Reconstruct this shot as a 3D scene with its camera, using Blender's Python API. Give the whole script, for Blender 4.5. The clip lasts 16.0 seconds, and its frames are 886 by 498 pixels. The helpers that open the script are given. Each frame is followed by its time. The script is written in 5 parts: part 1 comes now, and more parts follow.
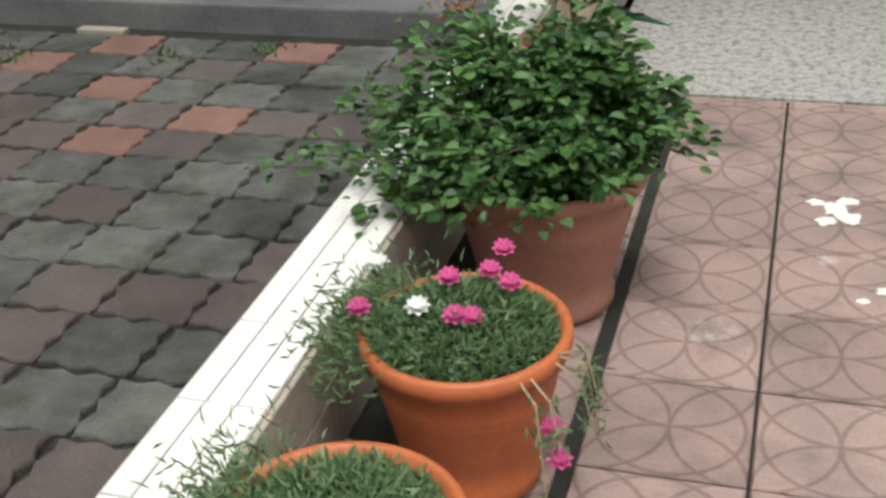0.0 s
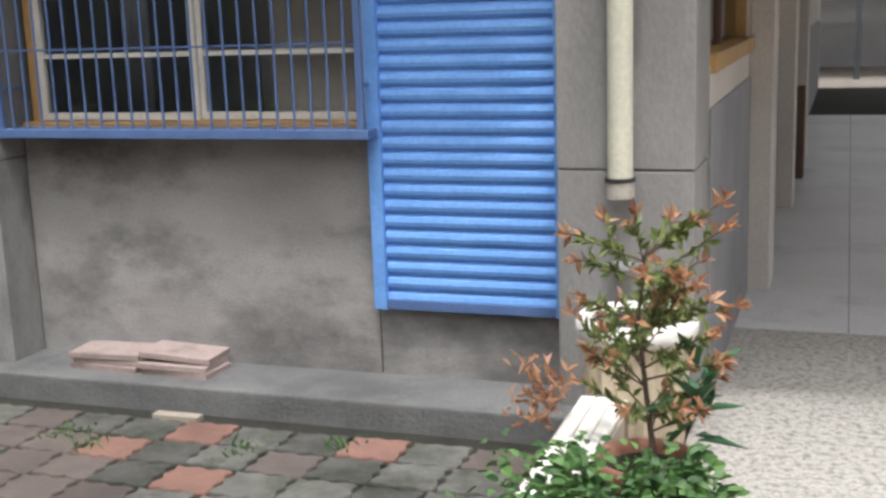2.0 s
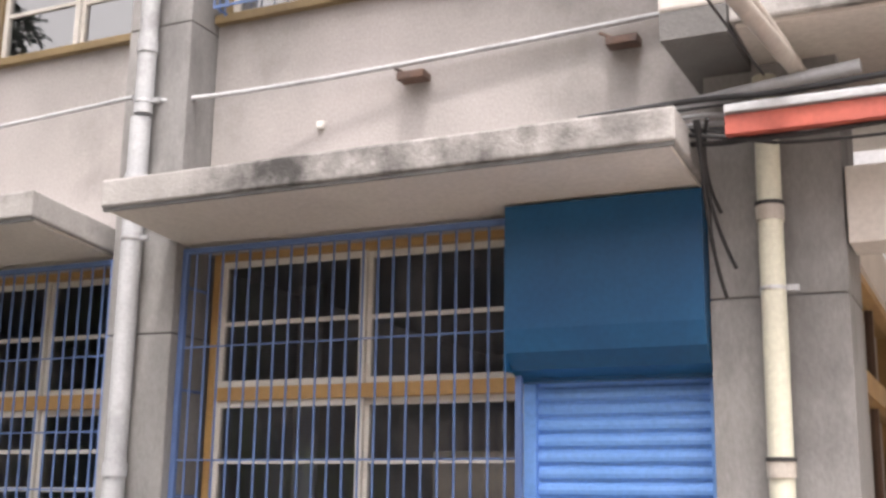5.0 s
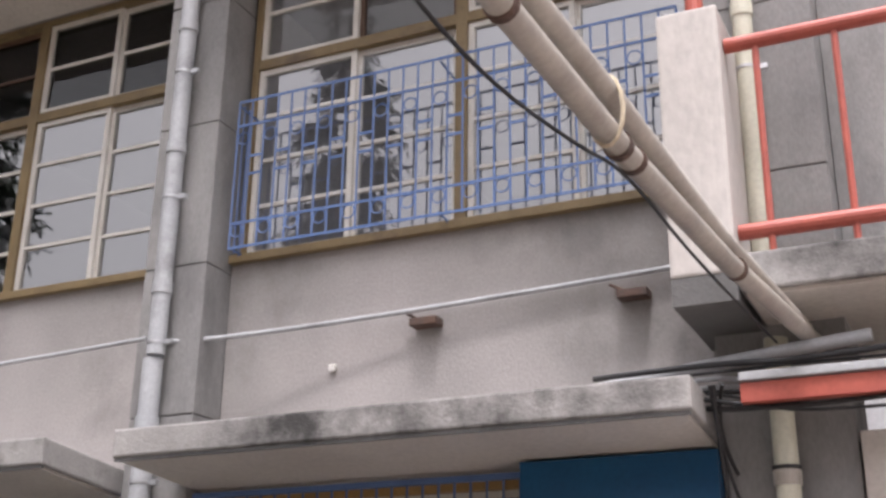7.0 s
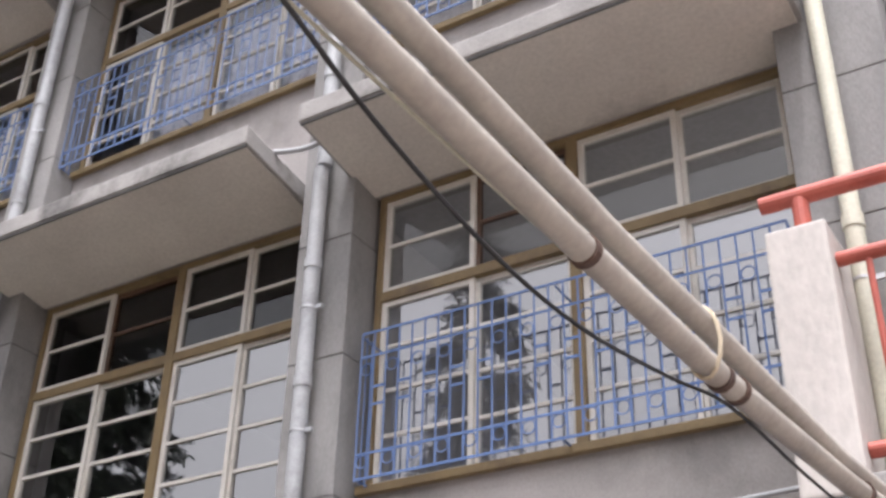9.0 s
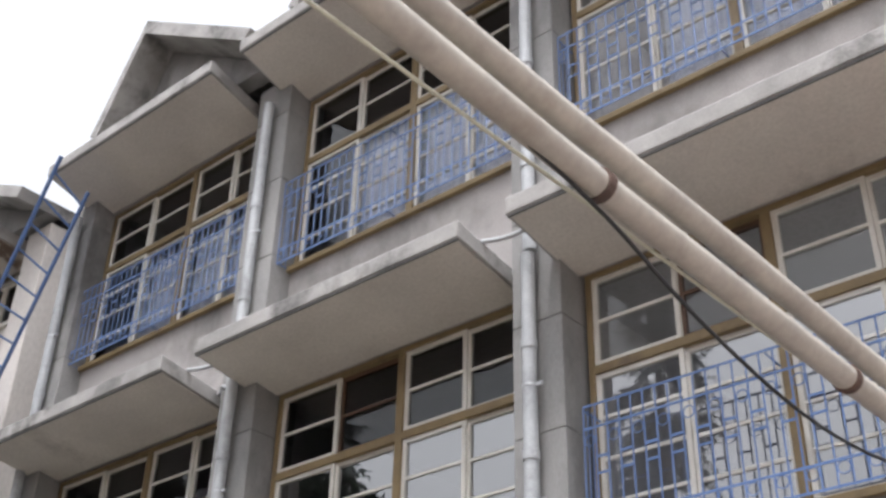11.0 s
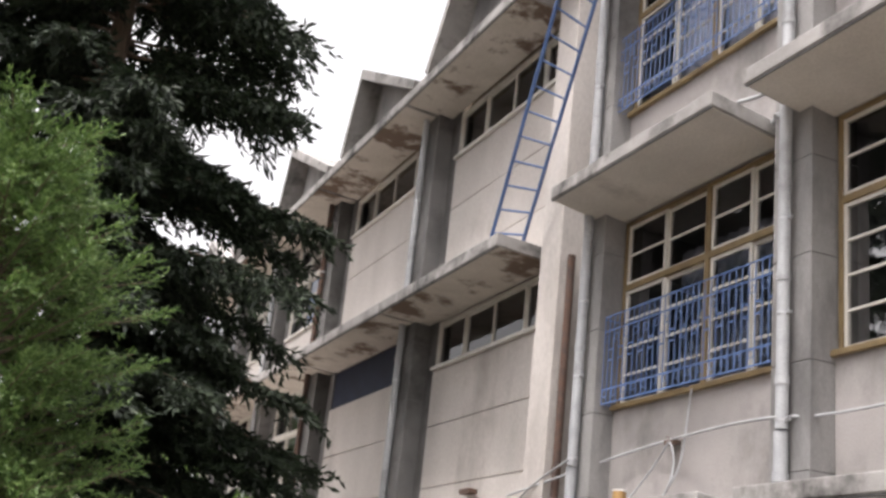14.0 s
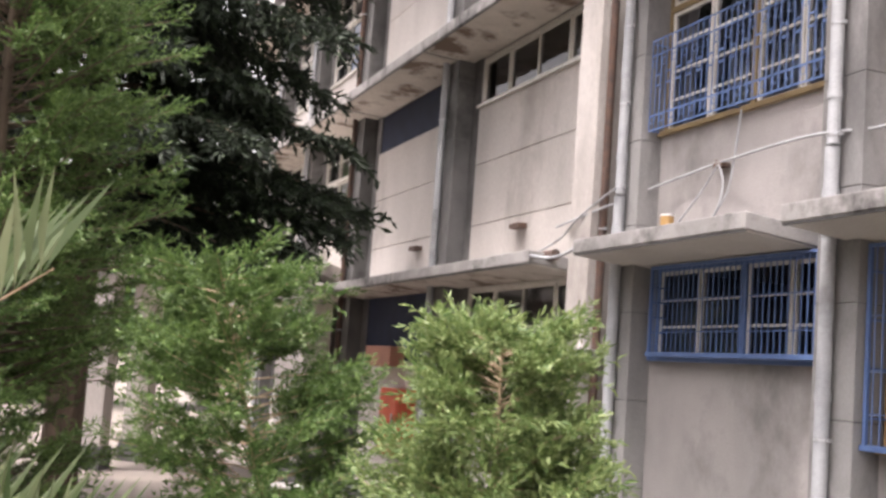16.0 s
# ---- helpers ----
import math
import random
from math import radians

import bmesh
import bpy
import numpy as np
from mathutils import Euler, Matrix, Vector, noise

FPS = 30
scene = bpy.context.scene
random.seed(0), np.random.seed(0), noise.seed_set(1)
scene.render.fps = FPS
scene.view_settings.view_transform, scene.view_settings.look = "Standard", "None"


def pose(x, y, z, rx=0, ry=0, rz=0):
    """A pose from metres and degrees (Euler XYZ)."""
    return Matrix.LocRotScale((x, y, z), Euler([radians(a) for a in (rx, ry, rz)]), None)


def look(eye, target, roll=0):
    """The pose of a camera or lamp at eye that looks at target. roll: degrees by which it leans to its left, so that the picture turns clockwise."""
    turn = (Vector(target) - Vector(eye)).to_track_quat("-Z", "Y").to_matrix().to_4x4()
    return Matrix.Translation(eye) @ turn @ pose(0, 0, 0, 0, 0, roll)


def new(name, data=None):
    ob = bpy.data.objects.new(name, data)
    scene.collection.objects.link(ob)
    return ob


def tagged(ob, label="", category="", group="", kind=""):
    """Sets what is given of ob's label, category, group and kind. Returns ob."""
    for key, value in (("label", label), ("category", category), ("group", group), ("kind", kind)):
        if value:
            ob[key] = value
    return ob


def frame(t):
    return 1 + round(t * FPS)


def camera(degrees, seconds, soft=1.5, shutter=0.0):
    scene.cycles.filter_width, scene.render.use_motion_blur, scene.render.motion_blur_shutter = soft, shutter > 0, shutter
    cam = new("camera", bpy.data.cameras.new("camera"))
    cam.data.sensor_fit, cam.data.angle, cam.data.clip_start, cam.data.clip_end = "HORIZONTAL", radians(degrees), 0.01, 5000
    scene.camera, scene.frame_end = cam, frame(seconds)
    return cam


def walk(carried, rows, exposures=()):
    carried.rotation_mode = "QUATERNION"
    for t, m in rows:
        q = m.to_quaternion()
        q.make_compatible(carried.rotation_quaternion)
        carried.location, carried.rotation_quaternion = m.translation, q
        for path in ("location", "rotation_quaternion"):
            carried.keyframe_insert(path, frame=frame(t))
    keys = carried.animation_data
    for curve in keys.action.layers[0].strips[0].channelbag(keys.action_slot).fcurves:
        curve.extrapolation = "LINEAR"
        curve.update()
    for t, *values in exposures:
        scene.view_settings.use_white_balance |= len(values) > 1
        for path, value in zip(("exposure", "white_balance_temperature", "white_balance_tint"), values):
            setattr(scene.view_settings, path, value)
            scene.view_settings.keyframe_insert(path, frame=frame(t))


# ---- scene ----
cam = camera(41.1, 16.0, soft=2.9)
PATH = [
    (0, (-0.04, 0.159, 1.562), (-0.585, 1.827, 0.603), -3.6),
    (0.5, (-0.042, 0.155, 1.603), (-0.604, 1.892, 0.785), -3.3),
    (1, (-0.043, 0.141, 1.645), (-0.636, 1.917, 0.943), -3.6),
    (1.5, (-0.051, 0.146, 1.711), (-0.652, 1.963, 1.131), -3.1),
    (2, (-0.167, 0.136, 1.761), (-0.807, 1.988, 1.359), -1.9),
    (2.5, (-0.166, 0.147, 1.756), (-0.883, 2.002, 1.541), -1.0),
    (3, (-0.162, 0.103, 1.745), (-0.906, 1.959, 1.725), 0.2),
    (3.5, (-0.16, 0.087, 1.749), (-0.979, 1.906, 1.894), -0.1),
    (4, (-0.158, 0.08, 1.749), (-1.016, 1.86, 2.059), 0.9),
    (6.5, (-0.274, -0.244, 2.265), (-1.072, 1.501, 2.829), 0.2),
    (7, (-0.236, -0.23, 2.276), (-1.032, 1.463, 2.983), 0.8),
    (7.5, (-0.234, -0.203, 2.254), (-1.074, 1.431, 3.045), 1.7),
    (8, (-0.199, -0.166, 2.29), (-1.09, 1.374, 3.202), 1.7),
    (8.5, (-0.157, -0.193, 2.323), (-1.072, 1.285, 3.312), 1.5),
    (11, (-0.009, -1.005, 2.25), (-1.128, 0.259, 3.323), 1.5),
    (11.5, (-0.026, -1.244, 2.222), (-1.36, -0.149, 3.233), 3.3),
    (12, (-0.057, -1.229, 2.22), (-1.522, -0.247, 3.162), 4.7),
    (12.5, (-0.058, -1.205, 2.243), (-1.634, -0.345, 3.125), 6.1),
    (13, (-0.044, -1.198, 2.221), (-1.705, -0.434, 3.032), 6.3),
    (13.5, (-0.067, -1.185, 2.188), (-1.795, -0.454, 2.881), 6.8),
    (14, (-0.126, -1.147, 2.169), (-1.891, -0.445, 2.795), 6.3),
    (14.5, (-0.161, -1.109, 2.14), (-1.968, -0.434, 2.666), 5.5),
    (15, (-0.177, -1.085, 2.118), (-2.019, -0.427, 2.532), 5.1),
    (15.5, (-0.254, -1.003, 2.113), (-2.112, -0.325, 2.414), 4.5),
    (16, (-0.284, -0.951, 2.08), (-2.152, -0.266, 2.286), 4.2),
]
EXPOSURES = [(0.0, -1.02, 6400, 6), (1.0, -0.8, 6500, 8), (1.5, -0.6, 6300, 9), (2.0, -0.38, 6400, 10), (3.0, 0.05, 6700, 13), (3.5, 0.4, 6800, 14), (4.0, 0.7, 6800, 15), (6.5, -0.06, 6500, 18), (7.0, -0.14, 6400, 18), (8.5, 0.03, 6300, 17), (11.0, -0.02, 6200, 12), (11.5, -0.08, 6300, 11), (12.0, -0.3, 6400, 11), (12.5, -0.42, 6500, 11), (13.0, -0.38, 6600, 12), (13.5, -0.12, 6600, 14), (14.0, 0.14, 6600, 15), (14.5, 0.33, 6600, 17), (15.0, 0.44, 6600, 18), (16.0, 0.46, 6700, 20)]
walk(cam, [(t, look(eye, target, roll)) for t, eye, target, roll in PATH], EXPOSURES)

world = bpy.data.worlds.new("world")
scene.world = world
world.use_nodes = True
wn = world.node_tree
sky = wn.nodes.new("ShaderNodeTexSky")
sky.sky_type, sky.sun_disc = "NISHITA", False
sky.sun_elevation, sky.sun_rotation = radians(72), radians(160)
sky.air_density, sky.dust_density, sky.ozone_density = 1.0, 7.0, 1.0
haze = wn.nodes.new("ShaderNodeHueSaturation")
haze.inputs["Saturation"].default_value = 0.07
haze.inputs["Value"].default_value = 2.55
wn.links.new(sky.outputs[0], haze.inputs["Color"])
wn.links.new(haze.outputs[0], wn.nodes["Background"].inputs[0])
wn.nodes["Background"].inputs[1].default_value = 0.15
sun = new("sun", bpy.data.lights.new("sun", "SUN"))
sun.data.energy, sun.data.angle, sun.data.color = 2.8, radians(3.5), (1.0, 0.97, 0.93)
sun.matrix_world = look((0, 0, 0), (-0.12, 0.30, -0.95))
sun.location = (0, -5, 25)

# ---- materials ----


def nodes_of(name):
    m = bpy.data.materials.new(name)
    m.use_nodes = True
    return m, m.node_tree.nodes, m.node_tree.links, m.node_tree.nodes["Principled BSDF"]


def surface(name, base, second=None, stain=None, rough=0.8, scale=6.0, grain=60.0, bump=0.25, metal=0.0, stain_at=(0.55, 0.72), piece=0.0, stretch=(1, 1, 1), spec=0.4, island=False):
    """Two-scale noise colour, stains, grain bump; piece: brightness change from piece to piece."""
    m, n, l, p = nodes_of(name)
    p.inputs["Roughness"].default_value, p.inputs["Metallic"].default_value = rough, metal
    p.inputs["Specular IOR Level"].default_value = spec
    mp = n.new("ShaderNodeMapping")
    mp.inputs["Scale"].default_value = stretch
    geo = n.new("ShaderNodeNewGeometry")
    l.new(geo.outputs["Position"], mp.inputs[0])
    big = n.new("ShaderNodeTexNoise")
    big.inputs["Scale"].default_value, big.inputs["Detail"].default_value = scale, 6
    l.new(mp.outputs[0], big.inputs["Vector"])
    fine = n.new("ShaderNodeTexNoise")
    fine.inputs["Scale"].default_value, fine.inputs["Detail"].default_value = grain, 4
    l.new(mp.outputs[0], fine.inputs["Vector"])
    second = second or tuple(c * 0.75 for c in base)
    mix = n.new("ShaderNodeMix")
    mix.data_type = "RGBA"
    mix.inputs[6].default_value, mix.inputs[7].default_value = (*base, 1), (*second, 1)
    ramp = n.new("ShaderNodeMapRange")
    ramp.inputs[1].default_value, ramp.inputs[2].default_value = 0.35, 0.68
    l.new(big.outputs[0], ramp.inputs[0])
    l.new(ramp.outputs[0], mix.inputs[0])
    out = mix.outputs[2]
    gm = n.new("ShaderNodeMix")
    gm.data_type, gm.blend_type = "RGBA", "MULTIPLY"
    gr = n.new("ShaderNodeMapRange")
    gr.inputs[1].default_value, gr.inputs[2].default_value = 0.3, 0.7
    gr.inputs[3].default_value, gr.inputs[4].default_value = 0.9, 1.06
    l.new(fine.outputs[0], gr.inputs[0])
    gm.inputs[0].default_value = 1.0
    l.new(out, gm.inputs[6])
    l.new(gr.outputs[0], gm.inputs[7])
    out = gm.outputs[2]
    if stain:
        sn = n.new("ShaderNodeTexNoise")
        sn.inputs["Scale"].default_value, sn.inputs["Detail"].default_value, sn.inputs["Roughness"].default_value = scale * 0.45, 9, 0.68
        l.new(mp.outputs[0], sn.inputs["Vector"])
        sr = n.new("ShaderNodeMapRange")
        sr.inputs[1].default_value, sr.inputs[2].default_value = stain_at
        l.new(sn.outputs[0], sr.inputs[0])
        sm = n.new("ShaderNodeMix")
        sm.data_type = "RGBA"
        l.new(sr.outputs[0], sm.inputs[0])
        l.new(out, sm.inputs[6])
        sm.inputs[7].default_value = (*stain, 1)
        out = sm.outputs[2]
    if piece:
        if island:
            rnd = geo.outputs["Random Per Island"]
        else:
            rnd = n.new("ShaderNodeObjectInfo").outputs["Random"]
        pr = n.new("ShaderNodeMapRange")
        pr.inputs[3].default_value, pr.inputs[4].default_value = 1 - piece, 1 + piece
        l.new(rnd, pr.inputs[0])
        pm = n.new("ShaderNodeMix")
        pm.data_type, pm.blend_type = "RGBA", "MULTIPLY"
        pm.inputs[0].default_value = 1.0
        l.new(out, pm.inputs[6])
        l.new(pr.outputs[0], pm.inputs[7])
        out = pm.outputs[2]
    l.new(out, p.inputs["Base Color"])
    if bump:
        b = n.new("ShaderNodeBump")
        b.inputs["Strength"].default_value, b.inputs["Distance"].default_value = bump, 0.01
        l.new(fine.outputs[0], b.inputs["Height"])
        l.new(b.outputs[0], p.inputs["Normal"])
    return m


def foliage(name, dark, light, rough=0.55, trans=0.25):
    """Leaves: colour from leaf to leaf, a little light through the blade."""
    m, n, l, p = nodes_of(name)
    geo = n.new("ShaderNodeNewGeometry")
    mix = n.new("ShaderNodeMix")
    mix.data_type = "RGBA"
    mix.inputs[6].default_value, mix.inputs[7].default_value = (*dark, 1), (*light, 1)
    l.new(geo.outputs["Random Per Island"], mix.inputs[0])
    l.new(mix.outputs[2], p.inputs["Base Color"])
    p.inputs["Roughness"].default_value = rough
    tr = n.new("ShaderNodeBsdfTranslucent")
    l.new(mix.outputs[2], tr.inputs[0])
    ms = n.new("ShaderNodeMixShader")
    ms.inputs[0].default_value = trans
    l.new(p.outputs[0], ms.inputs[1])
    l.new(tr.outputs[0], ms.inputs[2])
    l.new(ms.outputs[0], n["Material Output"].inputs[0])
    return m


def glazing(name, tint, ior):
    m, n, l, p = nodes_of(name)
    t = n.new("ShaderNodeBsdfTransparent")
    t.inputs[0].default_value = (*tint, 1)
    g = n.new("ShaderNodeBsdfGlossy")
    g.inputs["Roughness"].default_value = 0.015
    f = n.new("ShaderNodeFresnel")
    f.inputs[0].default_value = ior
    noise_n = n.new("ShaderNodeTexNoise")
    noise_n.inputs["Scale"].default_value = 1.6
    b = n.new("ShaderNodeBump")
    b.inputs["Strength"].default_value, b.inputs["Distance"].default_value = 0.06, 0.02
    l.new(n.new("ShaderNodeNewGeometry").outputs["Position"], noise_n.inputs["Vector"])
    l.new(noise_n.outputs[0], b.inputs["Height"])
    l.new(b.outputs[0], g.inputs["Normal"])
    ms = n.new("ShaderNodeMixShader")
    l.new(f.outputs[0], ms.inputs[0])
    l.new(t.outputs[0], ms.inputs[1])
    l.new(g.outputs[0], ms.inputs[2])
    l.new(ms.outputs[0], n["Material Output"].inputs[0])
    return m


def patterned_tile(name):
    """Reddish paving tile with four arcs pressed into it, whitish scuffs."""
    m = surface(name, (0.34, 0.235, 0.205), (0.25, 0.185, 0.165), (0.11, 0.092, 0.082), rough=0.75, scale=4, grain=90, bump=0.2, piece=0.15, stain_at=(0.5, 0.72))
    n, l = m.node_tree.nodes, m.node_tree.links
    p = n["Principled BSDF"]
    co = n.new("ShaderNodeTexCoord")
    ab = n.new("ShaderNodeVectorMath")
    ab.operation = "ABSOLUTE"
    l.new(co.outputs["Object"], ab.inputs[0])
    lines = []
    for centre, r in (((TILE / 2, 0, 0), TILE * 0.5), ((0, TILE / 2, 0), TILE * 0.5), ((0, 0, 0), TILE * 0.455)):
        sub = n.new("ShaderNodeVectorMath")
        sub.operation = "SUBTRACT"
        l.new(ab.outputs[0], sub.inputs[0])
        sub.inputs[1].default_value = centre
        flat = n.new("ShaderNodeVectorMath")
        flat.operation = "MULTIPLY"
        flat.inputs[1].default_value = (1, 1, 0)
        l.new(sub.outputs[0], flat.inputs[0])
        ln = n.new("ShaderNodeVectorMath")
        ln.operation = "LENGTH"
        l.new(flat.outputs[0], ln.inputs[0])
        d = n.new("ShaderNodeMath")
        d.operation = "SUBTRACT"
        l.new(ln.outputs["Value"], d.inputs[0])
        d.inputs[1].default_value = r
        a = n.new("ShaderNodeMath")
        a.operation = "ABSOLUTE"
        l.new(d.outputs[0], a.inputs[0])
        k = n.new("ShaderNodeMapRange")
        k.inputs[1].default_value, k.inputs[2].default_value, k.inputs[3].default_value, k.inputs[4].default_value = 0.002, 0.008, 1.0, 0.0
        l.new(a.outputs[0], k.inputs[0])
        lines.append(k)
    mx = n.new("ShaderNodeMath")
    mx.operation = "MAXIMUM"
    l.new(lines[0].outputs[0], mx.inputs[0])
    l.new(lines[1].outputs[0], mx.inputs[1])
    mx2 = n.new("ShaderNodeMath")
    mx2.operation = "MAXIMUM"
    l.new(mx.outputs[0], mx2.inputs[0])
    l.new(lines[2].outputs[0], mx2.inputs[1])
    old = p.inputs["Base Color"].links[0].from_socket
    dk = n.new("ShaderNodeMix")
    dk.data_type, dk.blend_type = "RGBA", "MULTIPLY"
    sc = n.new("ShaderNodeMath")
    sc.operation = "MULTIPLY"
    sc.inputs[1].default_value = 0.5
    l.new(mx2.outputs[0], sc.inputs[0])
    l.new(sc.outputs[0], dk.inputs[0])
    l.new(old, dk.inputs[6])
    dk.inputs[7].default_value = (0.3, 0.27, 0.25, 1)
    wn_ = n.new("ShaderNodeTexNoise")
    wn_.inputs["Scale"].default_value, wn_.inputs["Detail"].default_value, wn_.inputs["Roughness"].default_value = 2.6, 8, 0.7
    l.new(n.new("ShaderNodeNewGeometry").outputs["Position"], wn_.inputs["Vector"])
    wr = n.new("ShaderNodeMapRange")
    wr.inputs[1].default_value, wr.inputs[2].default_value = 0.62, 0.78
    l.new(wn_.outputs[0], wr.inputs[0])
    wm = n.new("ShaderNodeMix")
    wm.data_type = "RGBA"
    l.new(wr.outputs[0], wm.inputs[0])
    l.new(dk.outputs[2], wm.inputs[6])
    wm.inputs[7].default_value = (0.62, 0.58, 0.54, 1)
    l.new(wm.outputs[2], p.inputs["Base Color"])
    return m


TILE = 0.348
CONCRETE = surface("concrete_render", (0.37, 0.345, 0.332), (0.285, 0.268, 0.258), (0.15, 0.142, 0.137), rough=0.9, scale=1.4, grain=70, bump=0.22, stain_at=(0.51, 0.70), stretch=(1, 1, 0.75))
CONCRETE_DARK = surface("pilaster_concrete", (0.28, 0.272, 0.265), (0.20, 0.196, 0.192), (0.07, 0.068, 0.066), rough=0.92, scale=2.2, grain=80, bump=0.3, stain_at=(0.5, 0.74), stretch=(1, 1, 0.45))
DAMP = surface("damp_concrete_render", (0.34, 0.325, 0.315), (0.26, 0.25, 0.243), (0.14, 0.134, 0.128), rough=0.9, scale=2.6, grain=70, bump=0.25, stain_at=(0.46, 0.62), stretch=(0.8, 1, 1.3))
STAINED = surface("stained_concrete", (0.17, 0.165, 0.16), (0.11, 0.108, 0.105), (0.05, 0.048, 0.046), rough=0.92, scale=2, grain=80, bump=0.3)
SLAB = surface("slab_concrete", (0.36, 0.345, 0.33), (0.25, 0.24, 0.23), (0.05, 0.048, 0.046), rough=0.92, scale=3.0, grain=80, bump=0.3, stain_at=(0.5, 0.68))
SOFFIT = surface("soffit_paint", (0.60, 0.56, 0.51), (0.50, 0.465, 0.425), (0.24, 0.21, 0.19), rough=0.9, scale=1.3, grain=40, bump=0.2, stain_at=(0.62, 0.8))
PANEL = surface("panel_render", (0.55, 0.515, 0.48), (0.45, 0.42, 0.39), (0.27, 0.24, 0.215), rough=0.88, scale=1.2, grain=30, bump=0.35, stain_at=(0.56, 0.76), stretch=(1, 1, 0.5))
PEEL = surface("peeling_soffit", (0.62, 0.57, 0.51), (0.52, 0.475, 0.42), (0.17, 0.12, 0.09), rough=0.92, scale=2.2, grain=30, bump=0.5, stain_at=(0.52, 0.6))
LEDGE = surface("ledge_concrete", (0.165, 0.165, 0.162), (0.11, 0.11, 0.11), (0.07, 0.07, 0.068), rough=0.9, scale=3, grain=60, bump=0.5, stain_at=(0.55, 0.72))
BLUE = surface("blue_iron_paint", (0.10, 0.17, 0.35), (0.085, 0.14, 0.29), (0.2, 0.24, 0.36), rough=0.45, scale=9, grain=80, bump=0.08, stain_at=(0.66, 0.8))
SHUTTER = surface("blue_shutter_paint", (0.17, 0.37, 0.78), (0.14, 0.33, 0.72), (0.30, 0.36, 0.45), rough=0.5, scale=5, grain=50, bump=0.08, stain_at=(0.68, 0.8))
HOOD = surface("deep_blue_sheet", (0.006, 0.075, 0.175), (0.005, 0.06, 0.15), rough=0.4, scale=3, grain=40, bump=0.05)
GOLD = surface("ochre_frame_paint", (0.22, 0.16, 0.08), (0.16, 0.115, 0.06), (0.1, 0.07, 0.045), rough=0.55, scale=4, grain=60, bump=0.15)
OCHRE = surface("light_ochre_paint", (0.42, 0.26, 0.10), (0.34, 0.2, 0.08), rough=0.5, scale=5, grain=60, bump=0.1)
NAVY = surface("navy_cloth", (0.012, 0.02, 0.05), (0.008, 0.014, 0.035), rough=0.8, scale=3, grain=40, bump=0.1)
BROWN = surface("brown_frame_paint", (0.12, 0.07, 0.045), (0.08, 0.05, 0.035), rough=0.5, scale=5, grain=60, bump=0.1)
WHITE = surface("white_sash_paint", (0.64, 0.62, 0.57), (0.55, 0.53, 0.48), (0.4, 0.36, 0.3), rough=0.5, scale=6, grain=70, bump=0.12, stain_at=(0.64, 0.8))
GREYPIPE = surface("grey_pipe_plastic", (0.42, 0.43, 0.44), (0.33, 0.34, 0.35), (0.2, 0.2, 0.2), rough=0.5, scale=4, grain=50, bump=0.1)
CREAM = surface("cream_pipe_plastic", (0.58, 0.57, 0.46), (0.50, 0.49, 0.40), (0.4, 0.36, 0.28), rough=0.42, scale=3, grain=50, bump=0.06, stain_at=(0.64, 0.82))
BEIGEPIPE = surface("weathered_pipe", (0.43, 0.395, 0.345), (0.34, 0.31, 0.275), (0.25, 0.2, 0.16), rough=0.5, scale=7, grain=50, bump=0.12, stain_at=(0.6, 0.8))
RUST = surface("rusty_steel", (0.12, 0.07, 0.05), (0.07, 0.05, 0.045), rough=0.85, scale=14, grain=80, bump=0.4)
RED = surface("red_rail_paint", (0.42, 0.10, 0.07), (0.34, 0.08, 0.06), (0.45, 0.25, 0.2), rough=0.45, scale=8, grain=60, bump=0.08, stain_at=(0.66, 0.82))
BLACK = surface("black_rubber", (0.02, 0.02, 0.022), (0.03, 0.03, 0.03), rough=0.6, scale=8, grain=60, bump=0.1)
GALV = surface("galvanised_steel", (0.55, 0.56, 0.57), (0.45, 0.46, 0.47), rough=0.4, metal=0.7, scale=10, grain=60, bump=0.05)
PAVER = surface("grey_paver", (0.115, 0.113, 0.102), (0.065, 0.065, 0.058), (0.035, 0.04, 0.028), rough=0.92, scale=8, grain=80, bump=0.8, piece=0.32, stain_at=(0.48, 0.68))
PAVER_RED = surface("red_paver", (0.24, 0.13, 0.103), (0.18, 0.1, 0.08), (0.14, 0.09, 0.07), rough=0.9, scale=6, grain=70, bump=0.6, piece=0.2, stain_at=(0.6, 0.78))
PAVER_BROWN = surface("brown_paver", (0.11, 0.088, 0.08), (0.08, 0.066, 0.06), (0.06, 0.05, 0.045), rough=0.92, scale=6, grain=70, bump=0.7, piece=0.25, stain_at=(0.56, 0.74))
JOINT = surface("dark_joint_soil", (0.030, 0.028, 0.022), (0.02, 0.02, 0.016), (0.03, 0.05, 0.02), rough=0.95, scale=9, grain=90, bump=0.8)
PALEGROUND = surface("pale_yard_paving", (0.23, 0.2, 0.172), (0.17, 0.147, 0.127), (0.16, 0.14, 0.12), rough=0.92, scale=0.8, grain=25, bump=0.5)
TILES = patterned_tile("patterned_floor_tile")
CURBTILE = surface("white_glazed_tile", (0.82, 0.80, 0.76), (0.74, 0.71, 0.66), (0.45, 0.42, 0.37), rough=0.3, scale=4, grain=60, bump=0.05, piece=0.05, stain_at=(0.68, 0.82))
SIDETILE = surface("beige_side_tile", (0.42, 0.37, 0.30), (0.32, 0.28, 0.23), (0.14, 0.12, 0.10), rough=0.5, scale=4, grain=50, bump=0.1, piece=0.1)
